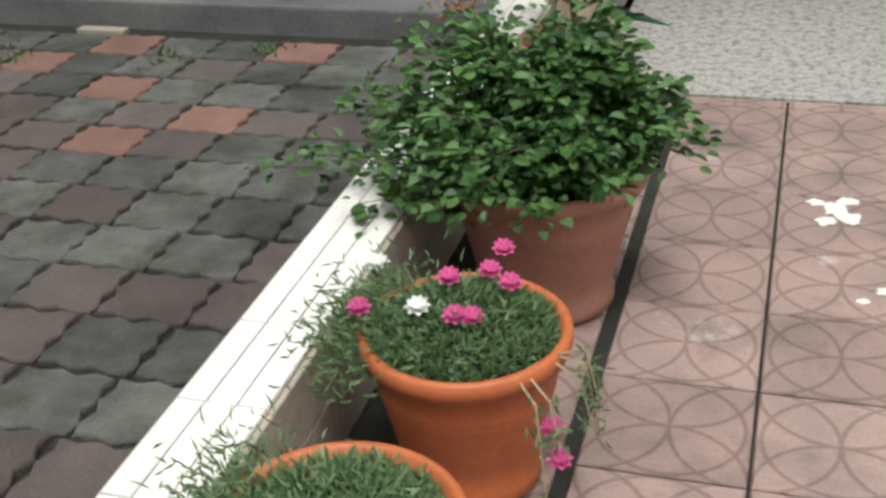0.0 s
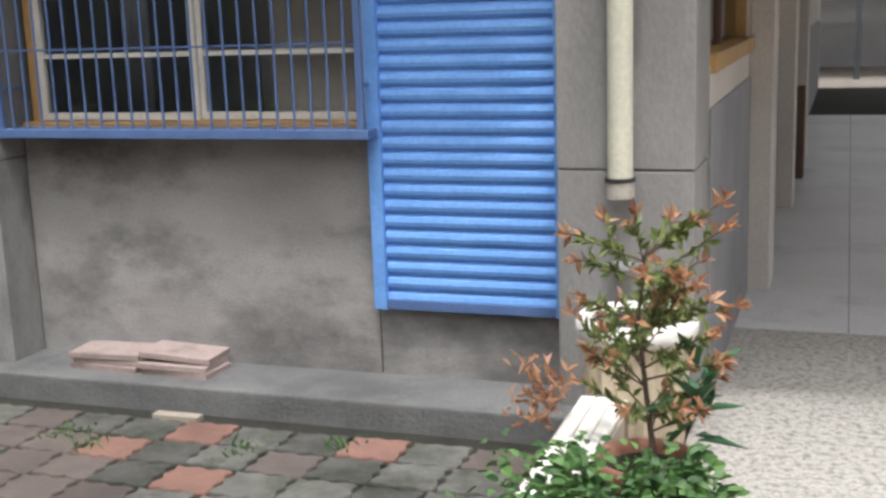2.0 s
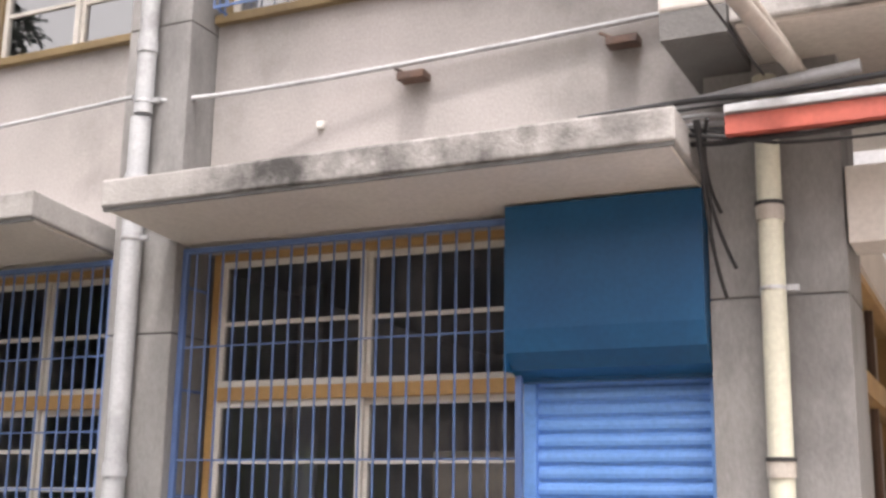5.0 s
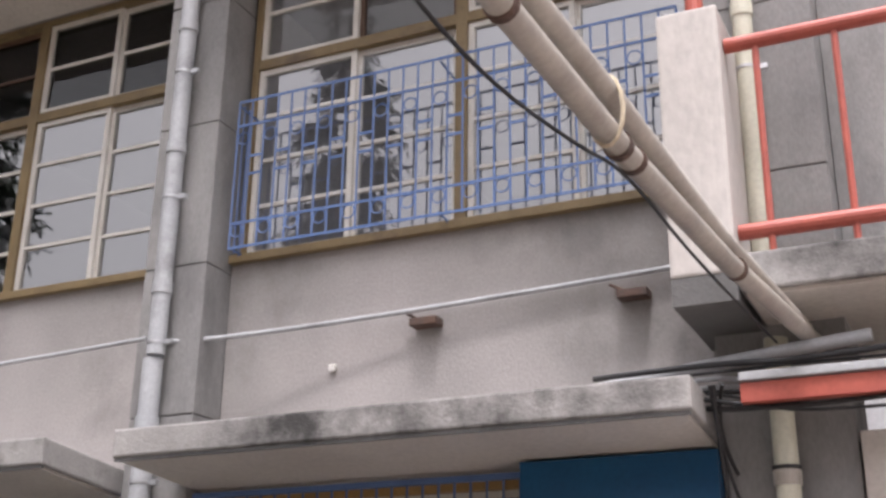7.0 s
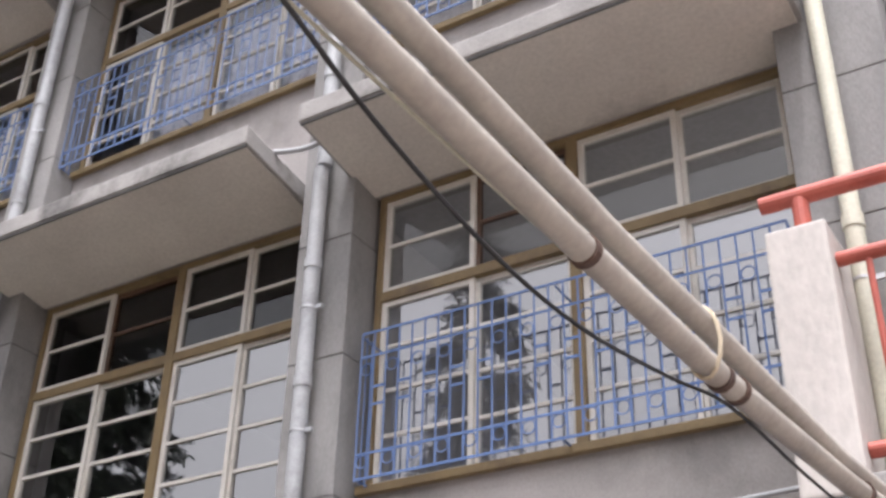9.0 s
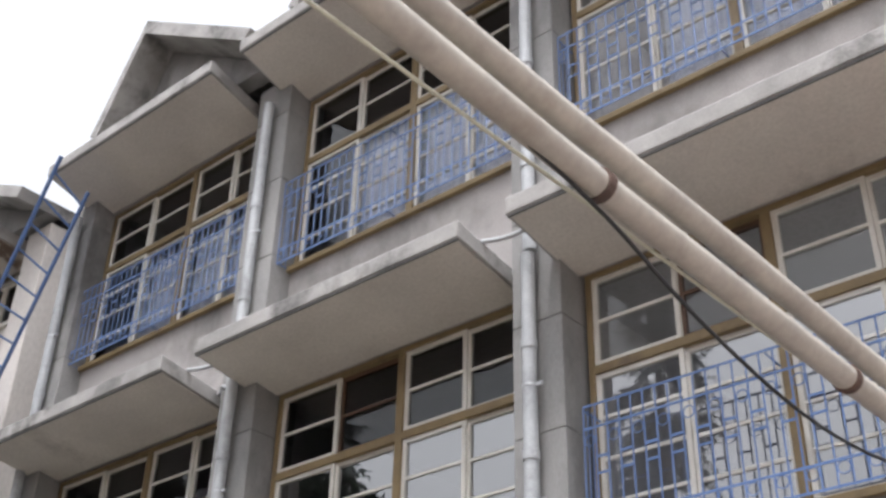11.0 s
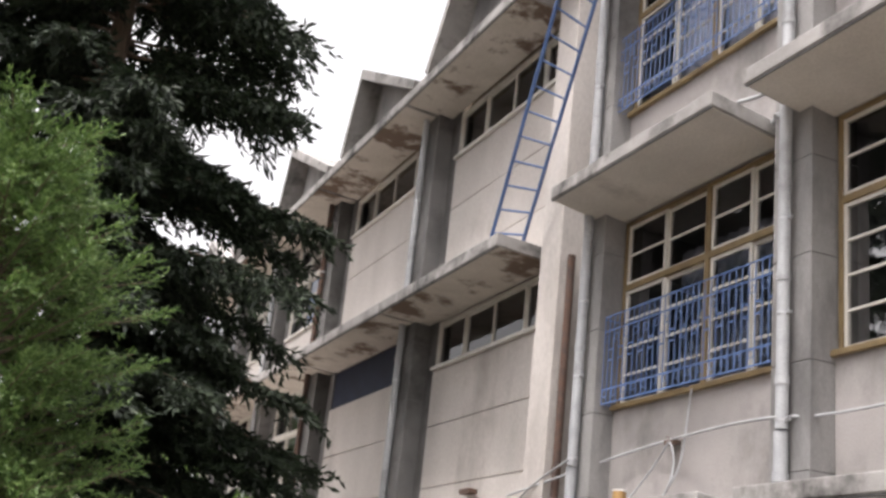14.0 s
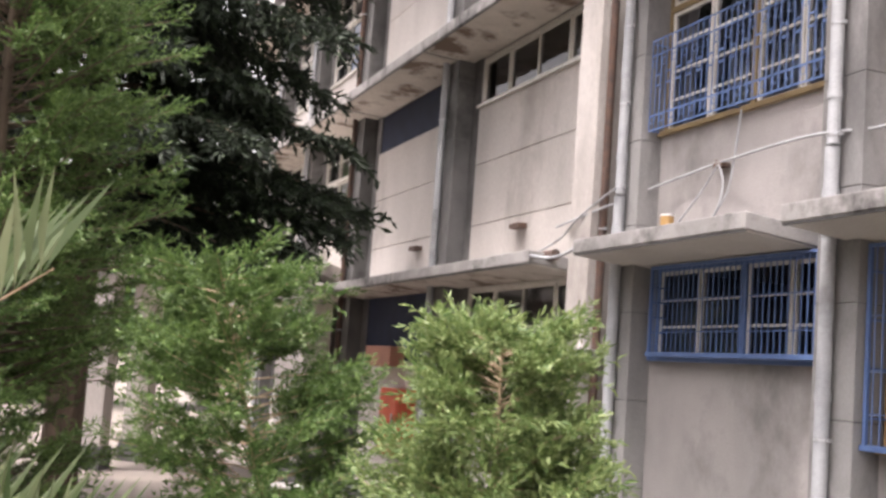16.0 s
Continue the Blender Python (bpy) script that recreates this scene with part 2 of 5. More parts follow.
GROUT = surface("brown_grout", (0.30, 0.24, 0.18), (0.2, 0.16, 0.12), rough=0.95, scale=8, grain=80, bump=0.3)
PEBBLE = surface("washed_pebble", (0.52, 0.50, 0.46), (0.36, 0.34, 0.31), (0.22, 0.21, 0.19), rough=0.85, scale=70, grain=160, bump=1.0, stain_at=(0.48, 0.62))
FLOORTILE = surface("pale_floor_tile", (0.62, 0.62, 0.63), (0.54, 0.54, 0.55), (0.3, 0.3, 0.3), rough=0.35, scale=1.2, grain=40, bump=0.04, piece=0.05)
DADO = surface("grey_dado_paint", (0.26, 0.26, 0.27), (0.2, 0.2, 0.21), rough=0.6, scale=2, grain=50, bump=0.1)
TERRA = surface("terracotta_plastic", (0.50, 0.14, 0.05), (0.38, 0.105, 0.035), (0.2, 0.07, 0.03), rough=0.5, scale=7, grain=60, bump=0.1, stain_at=(0.66, 0.82))
TERRA_PALE = surface("weathered_brown_plastic", (0.36, 0.17, 0.115), (0.30, 0.14, 0.10), (0.2, 0.1, 0.08), rough=0.6, scale=5, grain=60, bump=0.12, stain_at=(0.62, 0.8))
SOIL = surface("potting_soil", (0.035, 0.026, 0.02), (0.02, 0.016, 0.012), rough=0.95, scale=30, grain=120, bump=1.0)
PLANTER_RIM = surface("white_planter_rim", (0.78, 0.76, 0.72), (0.68, 0.66, 0.62), rough=0.5, scale=5, grain=50, bump=0.1)
PLANTER = surface("cream_planter", (0.58, 0.50, 0.36), (0.48, 0.40, 0.29), (0.25, 0.18, 0.12), rough=0.6, scale=5, grain=50, bump=0.1)
WOOD = surface("grey_brown_bark", (0.15, 0.11, 0.08), (0.09, 0.07, 0.05), rough=0.9, scale=12, grain=60, bump=0.8, stretch=(1, 1, 0.25))
PALEWOOD = surface("pale_twig", (0.40, 0.31, 0.20), (0.3, 0.23, 0.15), rough=0.85, scale=12, grain=60, bump=0.5, stretch=(1, 1, 0.25))
ROOM = surface("room_wall_paint", (0.50, 0.50, 0.51), (0.44, 0.44, 0.45), rough=0.9, scale=1, grain=30, bump=0.05)
ROOMDARK = surface("room_board", (0.05, 0.055, 0.06), (0.035, 0.04, 0.045), rough=0.8, scale=1, grain=30, bump=0.05)
CURTAIN = surface("pale_blue_curtain", (0.80, 0.84, 0.93), (0.70, 0.75, 0.88), rough=0.9, scale=2, grain=30, bump=0.1)
BOARD = surface("beige_board", (0.74, 0.69, 0.60), (0.68, 0.63, 0.55), rough=0.7, scale=2, grain=40, bump=0.05)
ROOFTILE = surface("dark_red_roof", (0.20, 0.075, 0.06), (0.15, 0.06, 0.05), rough=0.8, scale=1.2, grain=10, bump=0.4)
FIRE = surface("red_cabinet_paint", (0.52, 0.09, 0.04), (0.44, 0.08, 0.04), rough=0.5, scale=6, grain=40, bump=0.05)
STONE = surface("loose_paving_slab", (0.36, 0.28, 0.26), (0.30, 0.235, 0.22), (0.2, 0.16, 0.15), rough=0.9, scale=9, grain=70, bump=0.5, piece=0.1)
WATERSTEEL = surface("stainless_sink", (0.5, 0.5, 0.5), (0.4, 0.4, 0.4), rough=0.35, metal=0.9, scale=6, grain=40, bump=0.03)
GLASS = glazing("window_glass", (0.72, 0.74, 0.76), 1.8)
GLASS_SKY = glazing("reflecting_glass", (0.6, 0.62, 0.65), 3.5)
GLASS_MID = glazing("dark_glass", (0.5, 0.52, 0.56), 3.0)
GLASS_CLEAR = glazing("clear_glass", (0.92, 0.93, 0.95), 1.6)
GLASS_DULL = glazing("dusty_glass", (0.5, 0.5, 0.5), 1.5)
LEAF_POT = foliage("round_green_leaf", (0.022, 0.07, 0.018), (0.11, 0.22, 0.06))
LEAF_NEEDLE = foliage("succulent_leaf", (0.07, 0.14, 0.05), (0.19, 0.28, 0.13))
LEAF_RED = foliage("young_red_leaf", (0.30, 0.13, 0.07), (0.52, 0.30, 0.17))
LEAF_MID = foliage("young_green_leaf", (0.08, 0.13, 0.03), (0.24, 0.27, 0.10))
LEAF_BROAD = foliage("broad_dark_leaf", (0.03, 0.11, 0.05), (0.07, 0.19, 0.09), rough=0.35)
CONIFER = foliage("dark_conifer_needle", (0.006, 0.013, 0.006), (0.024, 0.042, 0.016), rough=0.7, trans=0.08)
THUJA = foliage("feathery_green", (0.034, 0.085, 0.016), (0.17, 0.26, 0.075), trans=0.25)
THUJA_LIGHT = foliage("bright_feathery_green", (0.085, 0.155, 0.04), (0.30, 0.37, 0.15), trans=0.25)
PALM = foliage("palm_leaflet", (0.05, 0.10, 0.03), (0.27, 0.32, 0.18), rough=0.4)
PINK = foliage("pink_petal", (0.55, 0.05, 0.22), (0.72, 0.14, 0.36), trans=0.3)
PETALWHITE = foliage("white_petal", (0.75, 0.75, 0.72), (0.85, 0.85, 0.82), trans=0.3)

# ---- building helpers ----


def add_box(bm, x0, x1, y0, y1, z0, z1, bevel=0.0):
    made = bmesh.ops.create_cube(bm, size=1, matrix=Matrix.Translation(((x0 + x1) / 2, (y0 + y1) / 2, (z0 + z1) / 2)) @ Matrix.Diagonal((x1 - x0, y1 - y0, z1 - z0, 1)))
    if bevel:
        edges = {e for v in made["verts"] for e in v.link_edges}
        bmesh.ops.bevel(bm, geom=list(edges), offset=bevel, segments=2, affect="EDGES", profile=0.6)


def add_rod(bm, p0, p1, r0, r1=None, seg=8):
    p0, p1 = Vector(p0), Vector(p1)
    d = p1 - p0
    m = Matrix.Translation((p0 + p1) / 2) @ d.to_track_quat("Z", "Y").to_matrix().to_4x4()
    bmesh.ops.create_cone(bm, cap_ends=True, segments=seg, radius1=r0, radius2=r0 if r1 is None else r1, depth=d.length, matrix=m)


def add_lathe(bm, profile, seg=40, cx=0, cy=0, ribs=0, rib=0.0):
    """A turned body from (radius, height) rows."""
    rings = []
    for r, z in profile:
        ring = []
        for i in range(seg):
            a = 2 * math.pi * i / seg
            rr = r * (1 + rib * (0.5 + 0.5 * math.cos(ribs * a)) if ribs else 1)
            ring.append(bm.verts.new((cx + rr * math.cos(a), cy + rr * math.sin(a), z)))
        rings.append(ring)
    for a, b in zip(rings, rings[1:]):
        for i in range(seg):
            bm.faces.new((a[i], a[(i + 1) % seg], b[(i + 1) % seg], b[i]))


def add_ring(bm, centre, r, thick, seg=14, sides=5):
    """A closed upright ring."""
    c = Vector(centre)
    loops = []
    for i in range(seg):
        a = 2 * math.pi * i / seg
        out = Vector((math.cos(a), 0, math.sin(a)))
        loops.append([bm.verts.new(c + out * (r + thick * math.cos(2 * math.pi * k / sides)) + Vector((0, thick * math.sin(2 * math.pi * k / sides), 0))) for k in range(sides)])
    for i in range(seg):
        p, q = loops[i], loops[(i + 1) % seg]
        for k in range(sides):
            bm.faces.new((p[k], q[k], q[(k + 1) % sides], p[(k + 1) % sides]))


def mesh_of(name, bm, material, smooth=False):
    bmesh.ops.recalc_face_normals(bm, faces=bm.faces)
    me = bpy.data.meshes.new(name)
    bm.to_mesh(me)
    bm.free()
    me.materials.append(material)
    if smooth:
        me.shade_smooth()
    return me


def part(name, bm, material, parent=None, label="", smooth=False):
    ob = new(name, mesh_of(name, bm, material, smooth))
    if parent:
        ob.parent = parent
    return tagged(ob, label)


def boxes(name, rows, material, parent=None, label="", bevel=0.0):
    bm = bmesh.new()
    for r in rows:
        add_box(bm, *r, bevel)
    return part(name, bm, material, parent, label)


def thing(name, at, label, category, group="", kind=""):
    ob = new(name)
    ob.location = at
    bpy.context.view_layer.update()
    return tagged(ob, label, category, group, kind)


def wpart(name, bm, material, parent, label="", smooth=False):
    """A part whose mesh is given in world places."""
    ob = part(name, bm, material, parent, label, smooth)
    ob.matrix_parent_inverse = Matrix.Translation(parent.location).inverted()
    return ob


def wboxes(name, rows, material, parent, label="", bevel=0.0):
    bm = bmesh.new()
    for r in rows:
        add_box(bm, *r, bevel)
    return wpart(name, bm, material, parent, label)


def tube(name, points, r, material, parent=None, label="", seg=4, straight=False):
    """A bent pipe or cable through points."""
    cu = bpy.data.curves.new(name, "CURVE")
    cu.dimensions, cu.bevel_depth, cu.bevel_resolution = "3D", r, seg
    sp = cu.splines.new("NURBS" if len(points) > 2 and not straight else "POLY")
    sp.points.add(len(points) - 1)
    for q, pt in zip(sp.points, points):
        q.co = (*pt, 1)
    if len(points) > 2 and not straight:
        sp.use_endpoint_u, sp.order_u, sp.resolution_u = True, 3, 6
    cu.use_fill_caps = True
    tmp = bpy.data.objects.new(name, cu)
    me = bpy.data.meshes.new_from_object(tmp)
    bpy.data.objects.remove(tmp)
    bpy.data.curves.remove(cu)
    me.materials.clear()
    me.materials.append(material)
    me.shade_smooth()
    ob = new(name, me)
    if parent:
        ob.parent = parent
        ob.matrix_parent_inverse = Matrix.Translation(parent.location).inverted()
    return tagged(ob, label)


def leaves(name, places, ways, ups, length, width, material, parent, label="", fold=0.25, oval=False):
    """Many blades in one mesh: each a folded pointed leaf of two faces a side."""
    places, ways, ups = np.asarray(places), np.asarray(ways), np.asarray(ups)
    n = len(places)
    ways = ways / np.maximum(np.linalg.norm(ways, axis=1, keepdims=True), 1e-6)
    side = np.cross(ways, ups)
    side /= np.maximum(np.linalg.norm(side, axis=1, keepdims=True), 1e-6)
    up = np.cross(side, ways)
    ln, wd = np.broadcast_to(length, n)[:, None], np.broadcast_to(width, n)[:, None]
    mid = places + ways * ln * 0.45
    if oval:
        rim = []
        for along, out, lift in ((0.0, 0.0, 0.0), (0.22, 0.40, 0.10), (0.55, 0.50, 0.12), (0.85, 0.30, 0.04), (1.0, 0.0, -0.1), (0.85, -0.30, 0.04), (0.55, -0.50, 0.12), (0.22, -0.40, 0.10)):
            rim.append(places + ways * ln * along + side * wd * out + up * wd * lift * 2)
        v = np.stack(rim, 1).reshape(-1, 3)
        base = np.arange(n)[:, None] * 8
        f = np.concatenate([base + t for t in ([0, 1, 2], [0, 2, 4], [2, 3, 4], [0, 4, 6], [4, 5, 6], [0, 6, 7])], 1).reshape(-1, 3)
        me = bpy.data.meshes.new(name)
        me.from_pydata(v.tolist(), [], f.tolist())
        me.materials.append(material)
        ob = new(name, me)
        ob.parent = parent
        return tagged(ob, label)
    v = np.stack([places, mid + side * wd * 0.5 + up * wd * fold, places + ways * ln - up * ln * 0.12, mid - side * wd * 0.5 + up * wd * fold], 1).reshape(-1, 3)
    base = np.arange(n)[:, None] * 4
    f = np.concatenate([base + [0, 1, 2], base + [0, 2, 3]], 1).reshape(-1, 3)
    me = bpy.data.meshes.new(name)
    me.from_pydata(v.tolist(), [], f.tolist())
    me.materials.append(material)
    ob = new(name, me)
    ob.parent = parent
    return tagged(ob, label)

# ---- ground and yard ----
boxes("ground", [(-400, 400, -400, 400, -0.3, -0.06)], PALEGROUND, label="pale open ground of the school yard")
tagged(bpy.data.objects["ground"], "pale dusty ground of the yard", "ground", kind="structure")


def instance(name, me, parent, m):
    ob = new(name, me)
    ob.parent = parent
    ob.matrix_basis = m
    return ob


def paver_mesh(name, material, w, h, seed):
    """A paver with wavy sides and a worn top."""
    rng = random.Random(seed)
    out = []
    k = 5
    for sx, sy, dx, dy in ((-1, -1, 1, 0), (1, -1, 0, 1), (1, 1, -1, 0), (-1, 1, 0, -1)):
        for i in range(k):
            s = i / k
            wave = 0.009 * (1 if i % 2 else -1) * (0 if i == 0 else 1)
            x, y = sx * w / 2 + dx * s * w, sy * h / 2 + dy * s * h
            out.append((x + abs(dy) * wave + rng.uniform(-.0015, .0015), y + abs(dx) * wave + rng.uniform(-.0015, .0015)))
    bm = bmesh.new()
    low = [bm.verts.new((x, y, -0.06)) for x, y in out]
    mid = [bm.verts.new((x, y, -0.006)) for x, y in out]
    top = [bm.verts.new((x * 0.965, y * 0.965, rng.uniform(-0.0006, 0.0006))) for x, y in out]
    c = bm.verts.new((0, 0, 0.0015))
    n = len(out)
    for i in range(n):
        j = (i + 1) % n
        bm.faces.new((low[i], low[j], mid[j], mid[i]))
        bm.faces.new((mid[i], mid[j], top[j], top[i]))
        bm.faces.new((top[i], top[j], c))
    return mesh_of(name, bm, material)


yard = tagged(boxes("pavement", [(-13.0, -1.09, -3.4, 4.61, -0.06, -0.022)], JOINT), "grey and red interlocking pavers with dark open joints", "pavement", kind="structure")
PITCH_X, PITCH_Y, SHEAR = 0.267, 0.2336, 0.096
PAVERS = {k: [paver_mesh("paver", m, PITCH_X - 0.017, PITCH_Y - 0.016, s) for s in range(4)] for k, m in (("grey", PAVER), ("red", PAVER_RED), ("brown", PAVER_BROWN))}
rng = random.Random(5)
# the red pieces, by column and row
REDS = {(1, 1), (0, 3), (2, 2), (-2, 4), (2, 5), (-1, 5)}
DULL = {(0, 0), (-1, 2), (1, 4), (-3, 1)}
far_pieces = []
count = 0
for c in range(6, -40, -1):
    for r in range(5, -28, -1):
        y = 3.19 + PITCH_Y * r
        x = -2.60 + PITCH_X * c + SHEAR * (y - 3.19)
        if y > 4.46 or x > -1.08 or x < -12.8:
            continue
        kind = "red" if (c, r) in REDS else ("brown" if (c, r) in DULL or rng.random() < 0.34 else "grey")
        m = pose(x, y, rng.uniform(-0.004, 0.003), rng.uniform(-0.8, 0.8), rng.uniform(-0.8, 0.8), rng.uniform(-1.2, 1.2))
        if c > -9 and r >= -10 and count < 300:
            instance("paver", rng.choice(PAVERS[kind]), yard, m)
            count += 1
        else:
            far_pieces.append((m, rng.choice(PAVERS[kind])))
tagged(boxes("edging_brick", [(-3.09, -2.86, 4.50, 4.56, -0.03, 0.004)], SIDETILE, bevel=0.004), "pale yellowish brick let into the paving edge", "brick")


def joined(name, pieces, material, parent, label):
    vs, fs, off = [], [], 0
    for m, me in pieces:
        co = np.empty(len(me.vertices) * 3)
        me.vertices.foreach_get("co", co)
        co = co.reshape(-1, 3) @ np.array(m.to_3x3()).T + np.array(m.translation)
        vs.append(co)
        fs += [[off + k for k in p.vertices] for p in me.polygons]
        off += len(co)
    me = bpy.data.meshes.new(name)
    me.from_pydata(np.concatenate(vs).tolist(), [], fs)
    me.materials.append(material)
    ob = new(name, me)
    ob.parent = parent
    return tagged(ob, label, kind="stuff")


PAVER_FAR = surface("grey_paver_field", (0.125, 0.12, 0.105), (0.09, 0.085, 0.072), (0.05, 0.05, 0.04), rough=0.92, scale=5, grain=70, bump=0.7, piece=0.28, island=True)
joined("paver_field", far_pieces, PAVER_FAR, yard, "grey interlocking pavers")

# moss and small weeds in the joints
weeds = thing("weed_tuft", (-2.3, 3.0, 0), "small green weeds growing in the paver joints", "weed", kind="stuff")
wr = np.random.default_rng(4)
wp = []
for wx, wy in ((-3.15, 4.1), (-3.3, 4.2), (-2.5, 4.2), (-1.45, 1.35), (-1.5, 1.5), (-3.6, 3.6), (-2.1, 4.35)):
    for k in range(26):
        wp.append((wx + 2.3 + wr.normal(0, .05), wy - 3.0 + wr.normal(0, .05), 0.0))
wp = np.array(wp)
leaves("blade", wp, wr.normal(0, .5, wp.shape) + [0, 0, .6], wr.normal(0, 1, wp.shape), wr.uniform(.02, .06, len(wp)), .012, LEAF_POT, weeds)

# tiled walkway on the other side of the curb
walk_base = tagged(boxes("walkway", [(-0.9, 1.9, -2.0, 4.115, -0.06, -0.008)], JOINT), "reddish patterned walkway tiles with dark joints", "pavement", kind="structure")


def slab_mesh(name, material, w, h, d=0.03, bevel=0.004):
    bm = bmesh.new()
    add_box(bm, -w / 2, w / 2, -h / 2, h / 2, -d, 0, 0)
    top = [e for e in bm.edges if all(v.co.z > -1e-6 for v in e.verts)]
    bmesh.ops.bevel(bm, geom=top, offset=bevel, segments=1, affect="EDGES")
    return mesh_of(name, bm, material)


TILE_Y = 0.332
tile_me = slab_mesh("tile", TILES, TILE - 0.008, TILE_Y - 0.008)
tile_narrow = slab_mesh("tile", TILES, 0.30, TILE_Y - 0.008)
tile_strip = slab_mesh("tile", TILES, TILE - 0.008, 0.062)
for j in range(0, 18):
    y = 4.038 - TILE_Y * (j + 0.5)
    for i in range(6):
        x = -0.41 + 0.006 + TILE * (i + 0.5)
        instance("tile", tile_me, walk_base, pose(x, y, rng.uniform(0, 0.002), rng.uniform(-.2, .2), rng.uniform(-.2, .2), 0))
        if j == 0:
            instance("tile", tile_strip, walk_base, pose(x, 4.074, 0.001))
    instance("tile", tile_narrow, walk_base, pose(-0.588, y, rng.uniform(0, 0.002)))
# spilled white paint
splash = thing("paint_splash", (0.3, 3.4, 0.004), "dried white paint splashes on the walkway tiles", "paint splash")
pr = random.Random(8)
for cx, cy, r in ((0.10, 3.30, .045), (0.14, 3.25, .035), (0.08, 3.22, .03), (0.05, 3.33, .025), (0.13, 3.35, .03), (0.22, 2.86, .02), (0.17, 2.80, .015), (0.26, 2.74, .02)):
    bm = bmesh.new()
    vs = [bm.verts.new((cx + r * pr.uniform(.6, 1.3) * math.cos(a * math.pi / 7), cy + r * pr.uniform(.6, 1.3) * math.sin(a * math.pi / 7), 0.0045)) for a in range(14)]
    top = [bm.verts.new((v.co.x * 0.9 + cx * 0.1, v.co.y * 0.9 + cy * 0.1, 0.0065)) for v in vs]
    bm.faces.new(top)
    for k in range(14):
        bm.faces.new((vs[k], vs[(k + 1) % 14], top[(k + 1) % 14], top[k]))
    wpart("blot", bm, PLANTER_RIM, splash)

# white-tiled curb wall between yard and walkway
curb = tagged(boxes("curb", [(-1.085, -0.905, -1.571, 4.345, -0.05, 0.288)], GROUT), "low curb wall faced with white glazed tiles", "curb", kind="structure")
rows_y = np.arange(-1.571, 4.1, 0.274)
top_a = slab_mesh("tile", CURBTILE, 0.057, 0.269, 0.012, 0.002)
side_me = slab_mesh("tile", SIDETILE, 0.140, 0.269, 0.012, 0.002)
for y in rows_y:
    for x in (-1.056, -0.995, -0.934):
        instance("tile", top_a, curb, pose(x, y + 0.137, 0.3))
    for z in (0.072, 0.217):
        instance("tile", side_me, curb, pose(-0.902 + 0.010, y + 0.137, z, 0, 90, 0))
        instance("tile", side_me, curb, pose(-1.088 - 0.010, y + 0.137, z, 0, -90, 0))

curb_end = slab_mesh("tile", CURBTILE, 0.057, 0.157, 0.012, 0.002)
for x in (-1.056, -0.995, -0.934):
    instance("tile", curb_end, curb, pose(x, 4.264, 0.3))

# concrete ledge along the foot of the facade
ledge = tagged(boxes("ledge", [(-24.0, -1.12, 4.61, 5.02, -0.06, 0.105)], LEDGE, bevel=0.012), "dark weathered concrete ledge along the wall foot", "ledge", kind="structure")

# washed-pebble apron and corridor floor
apron = tagged(boxes("apron", [(-0.74, 6.0, 4.117, 6.49, -0.06, 0.004)], PEBBLE), "grey washed-pebble apron in front of the corridor", "pavement", kind="structure")
floor = tagged(boxes("floor", [(-0.73, 6.0, 6.494, 24.0, -0.06, 0.0)], JOINT), "pale grey corridor floor tiles", "floor", kind="structure")
ft = slab_mesh("floor_tile", FLOORTILE, 0.596, 0.596, 0.02, 0.002)
for i in range(5):
    for j in range(20):
        instance("floor_tile", ft, floor, pose(-0.42 + 0.6 * i, 6.80 + 0.6 * j, 0.008))

# ---- the school building ----
PIL_Y, CAN_Y = 4.77, 4.22


def wall(name, rows, label, mat=CONCRETE):
    return tagged(boxes(name, rows, mat), label, "wall", kind="structure")


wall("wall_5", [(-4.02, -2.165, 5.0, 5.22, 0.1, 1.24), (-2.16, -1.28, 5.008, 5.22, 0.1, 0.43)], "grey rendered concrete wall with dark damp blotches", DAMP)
wall("wall_1", [(-4.02, -1.28, 5.0, 5.22, 3.24, 4.55), (-4.02, -1.28, 5.0, 5.22, 6.6, 7.82), (-4.02, -1.28, 5.0, 5.22, 9.86, 10.1)], "grey rendered concrete wall above the ground-floor window")
wall("wall_2", [(-7.18, -4.44, 5.0, 5.22, 0.1, 1.74), (-7.18, -4.44, 5.0, 5.22, 3.22, 4.55), (-7.18, -4.44, 5.0, 5.22, 6.6, 7.82), (-7.18, -4.44, 5.0, 5.22, 9.86, 10.1)], "grey rendered concrete wall between the pilasters")
wall("wall_3", [(-10.44, -7.66, 5.0, 5.22, 0.1, 2.36), (-10.44, -7.66, 5.0, 5.22, 3.24, 4.55), (-10.44, -7.66, 5.0, 5.22, 6.6, 7.82), (-10.44, -7.66, 5.0, 5.22, 9.86, 10.1)], "grey rendered concrete wall under a high window")
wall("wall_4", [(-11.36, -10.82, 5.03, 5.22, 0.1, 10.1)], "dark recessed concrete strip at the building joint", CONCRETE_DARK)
boxes_in = [(-31.0, -0.75, 9.2, 9.4, 0, 10.0), (-31.0, -30.8, 5.2, 9.2, 0, 10.0)]
wall("wall_back", boxes_in, "plain painted back wall of the classrooms", ROOM)
for k, z in enumerate((0.1, 3.4, 6.85)):
    tagged(boxes("floor_%d" % (k + 1), [(-30.8, -0.9, 5.23, 9.2, z - 0.1, z + 0.02)], ROOM), "plain classroom floor", "floor", kind="structure")
for k, z in enumerate((3.24, 6.62, 9.9)):
    tagged(boxes("ceiling_%d" % (k + 1), [(-30.8, -0.9, 5.23, 9.2, z, z + 0.02)], ROOM), "plain classroom ceiling", "ceiling", kind="structure")
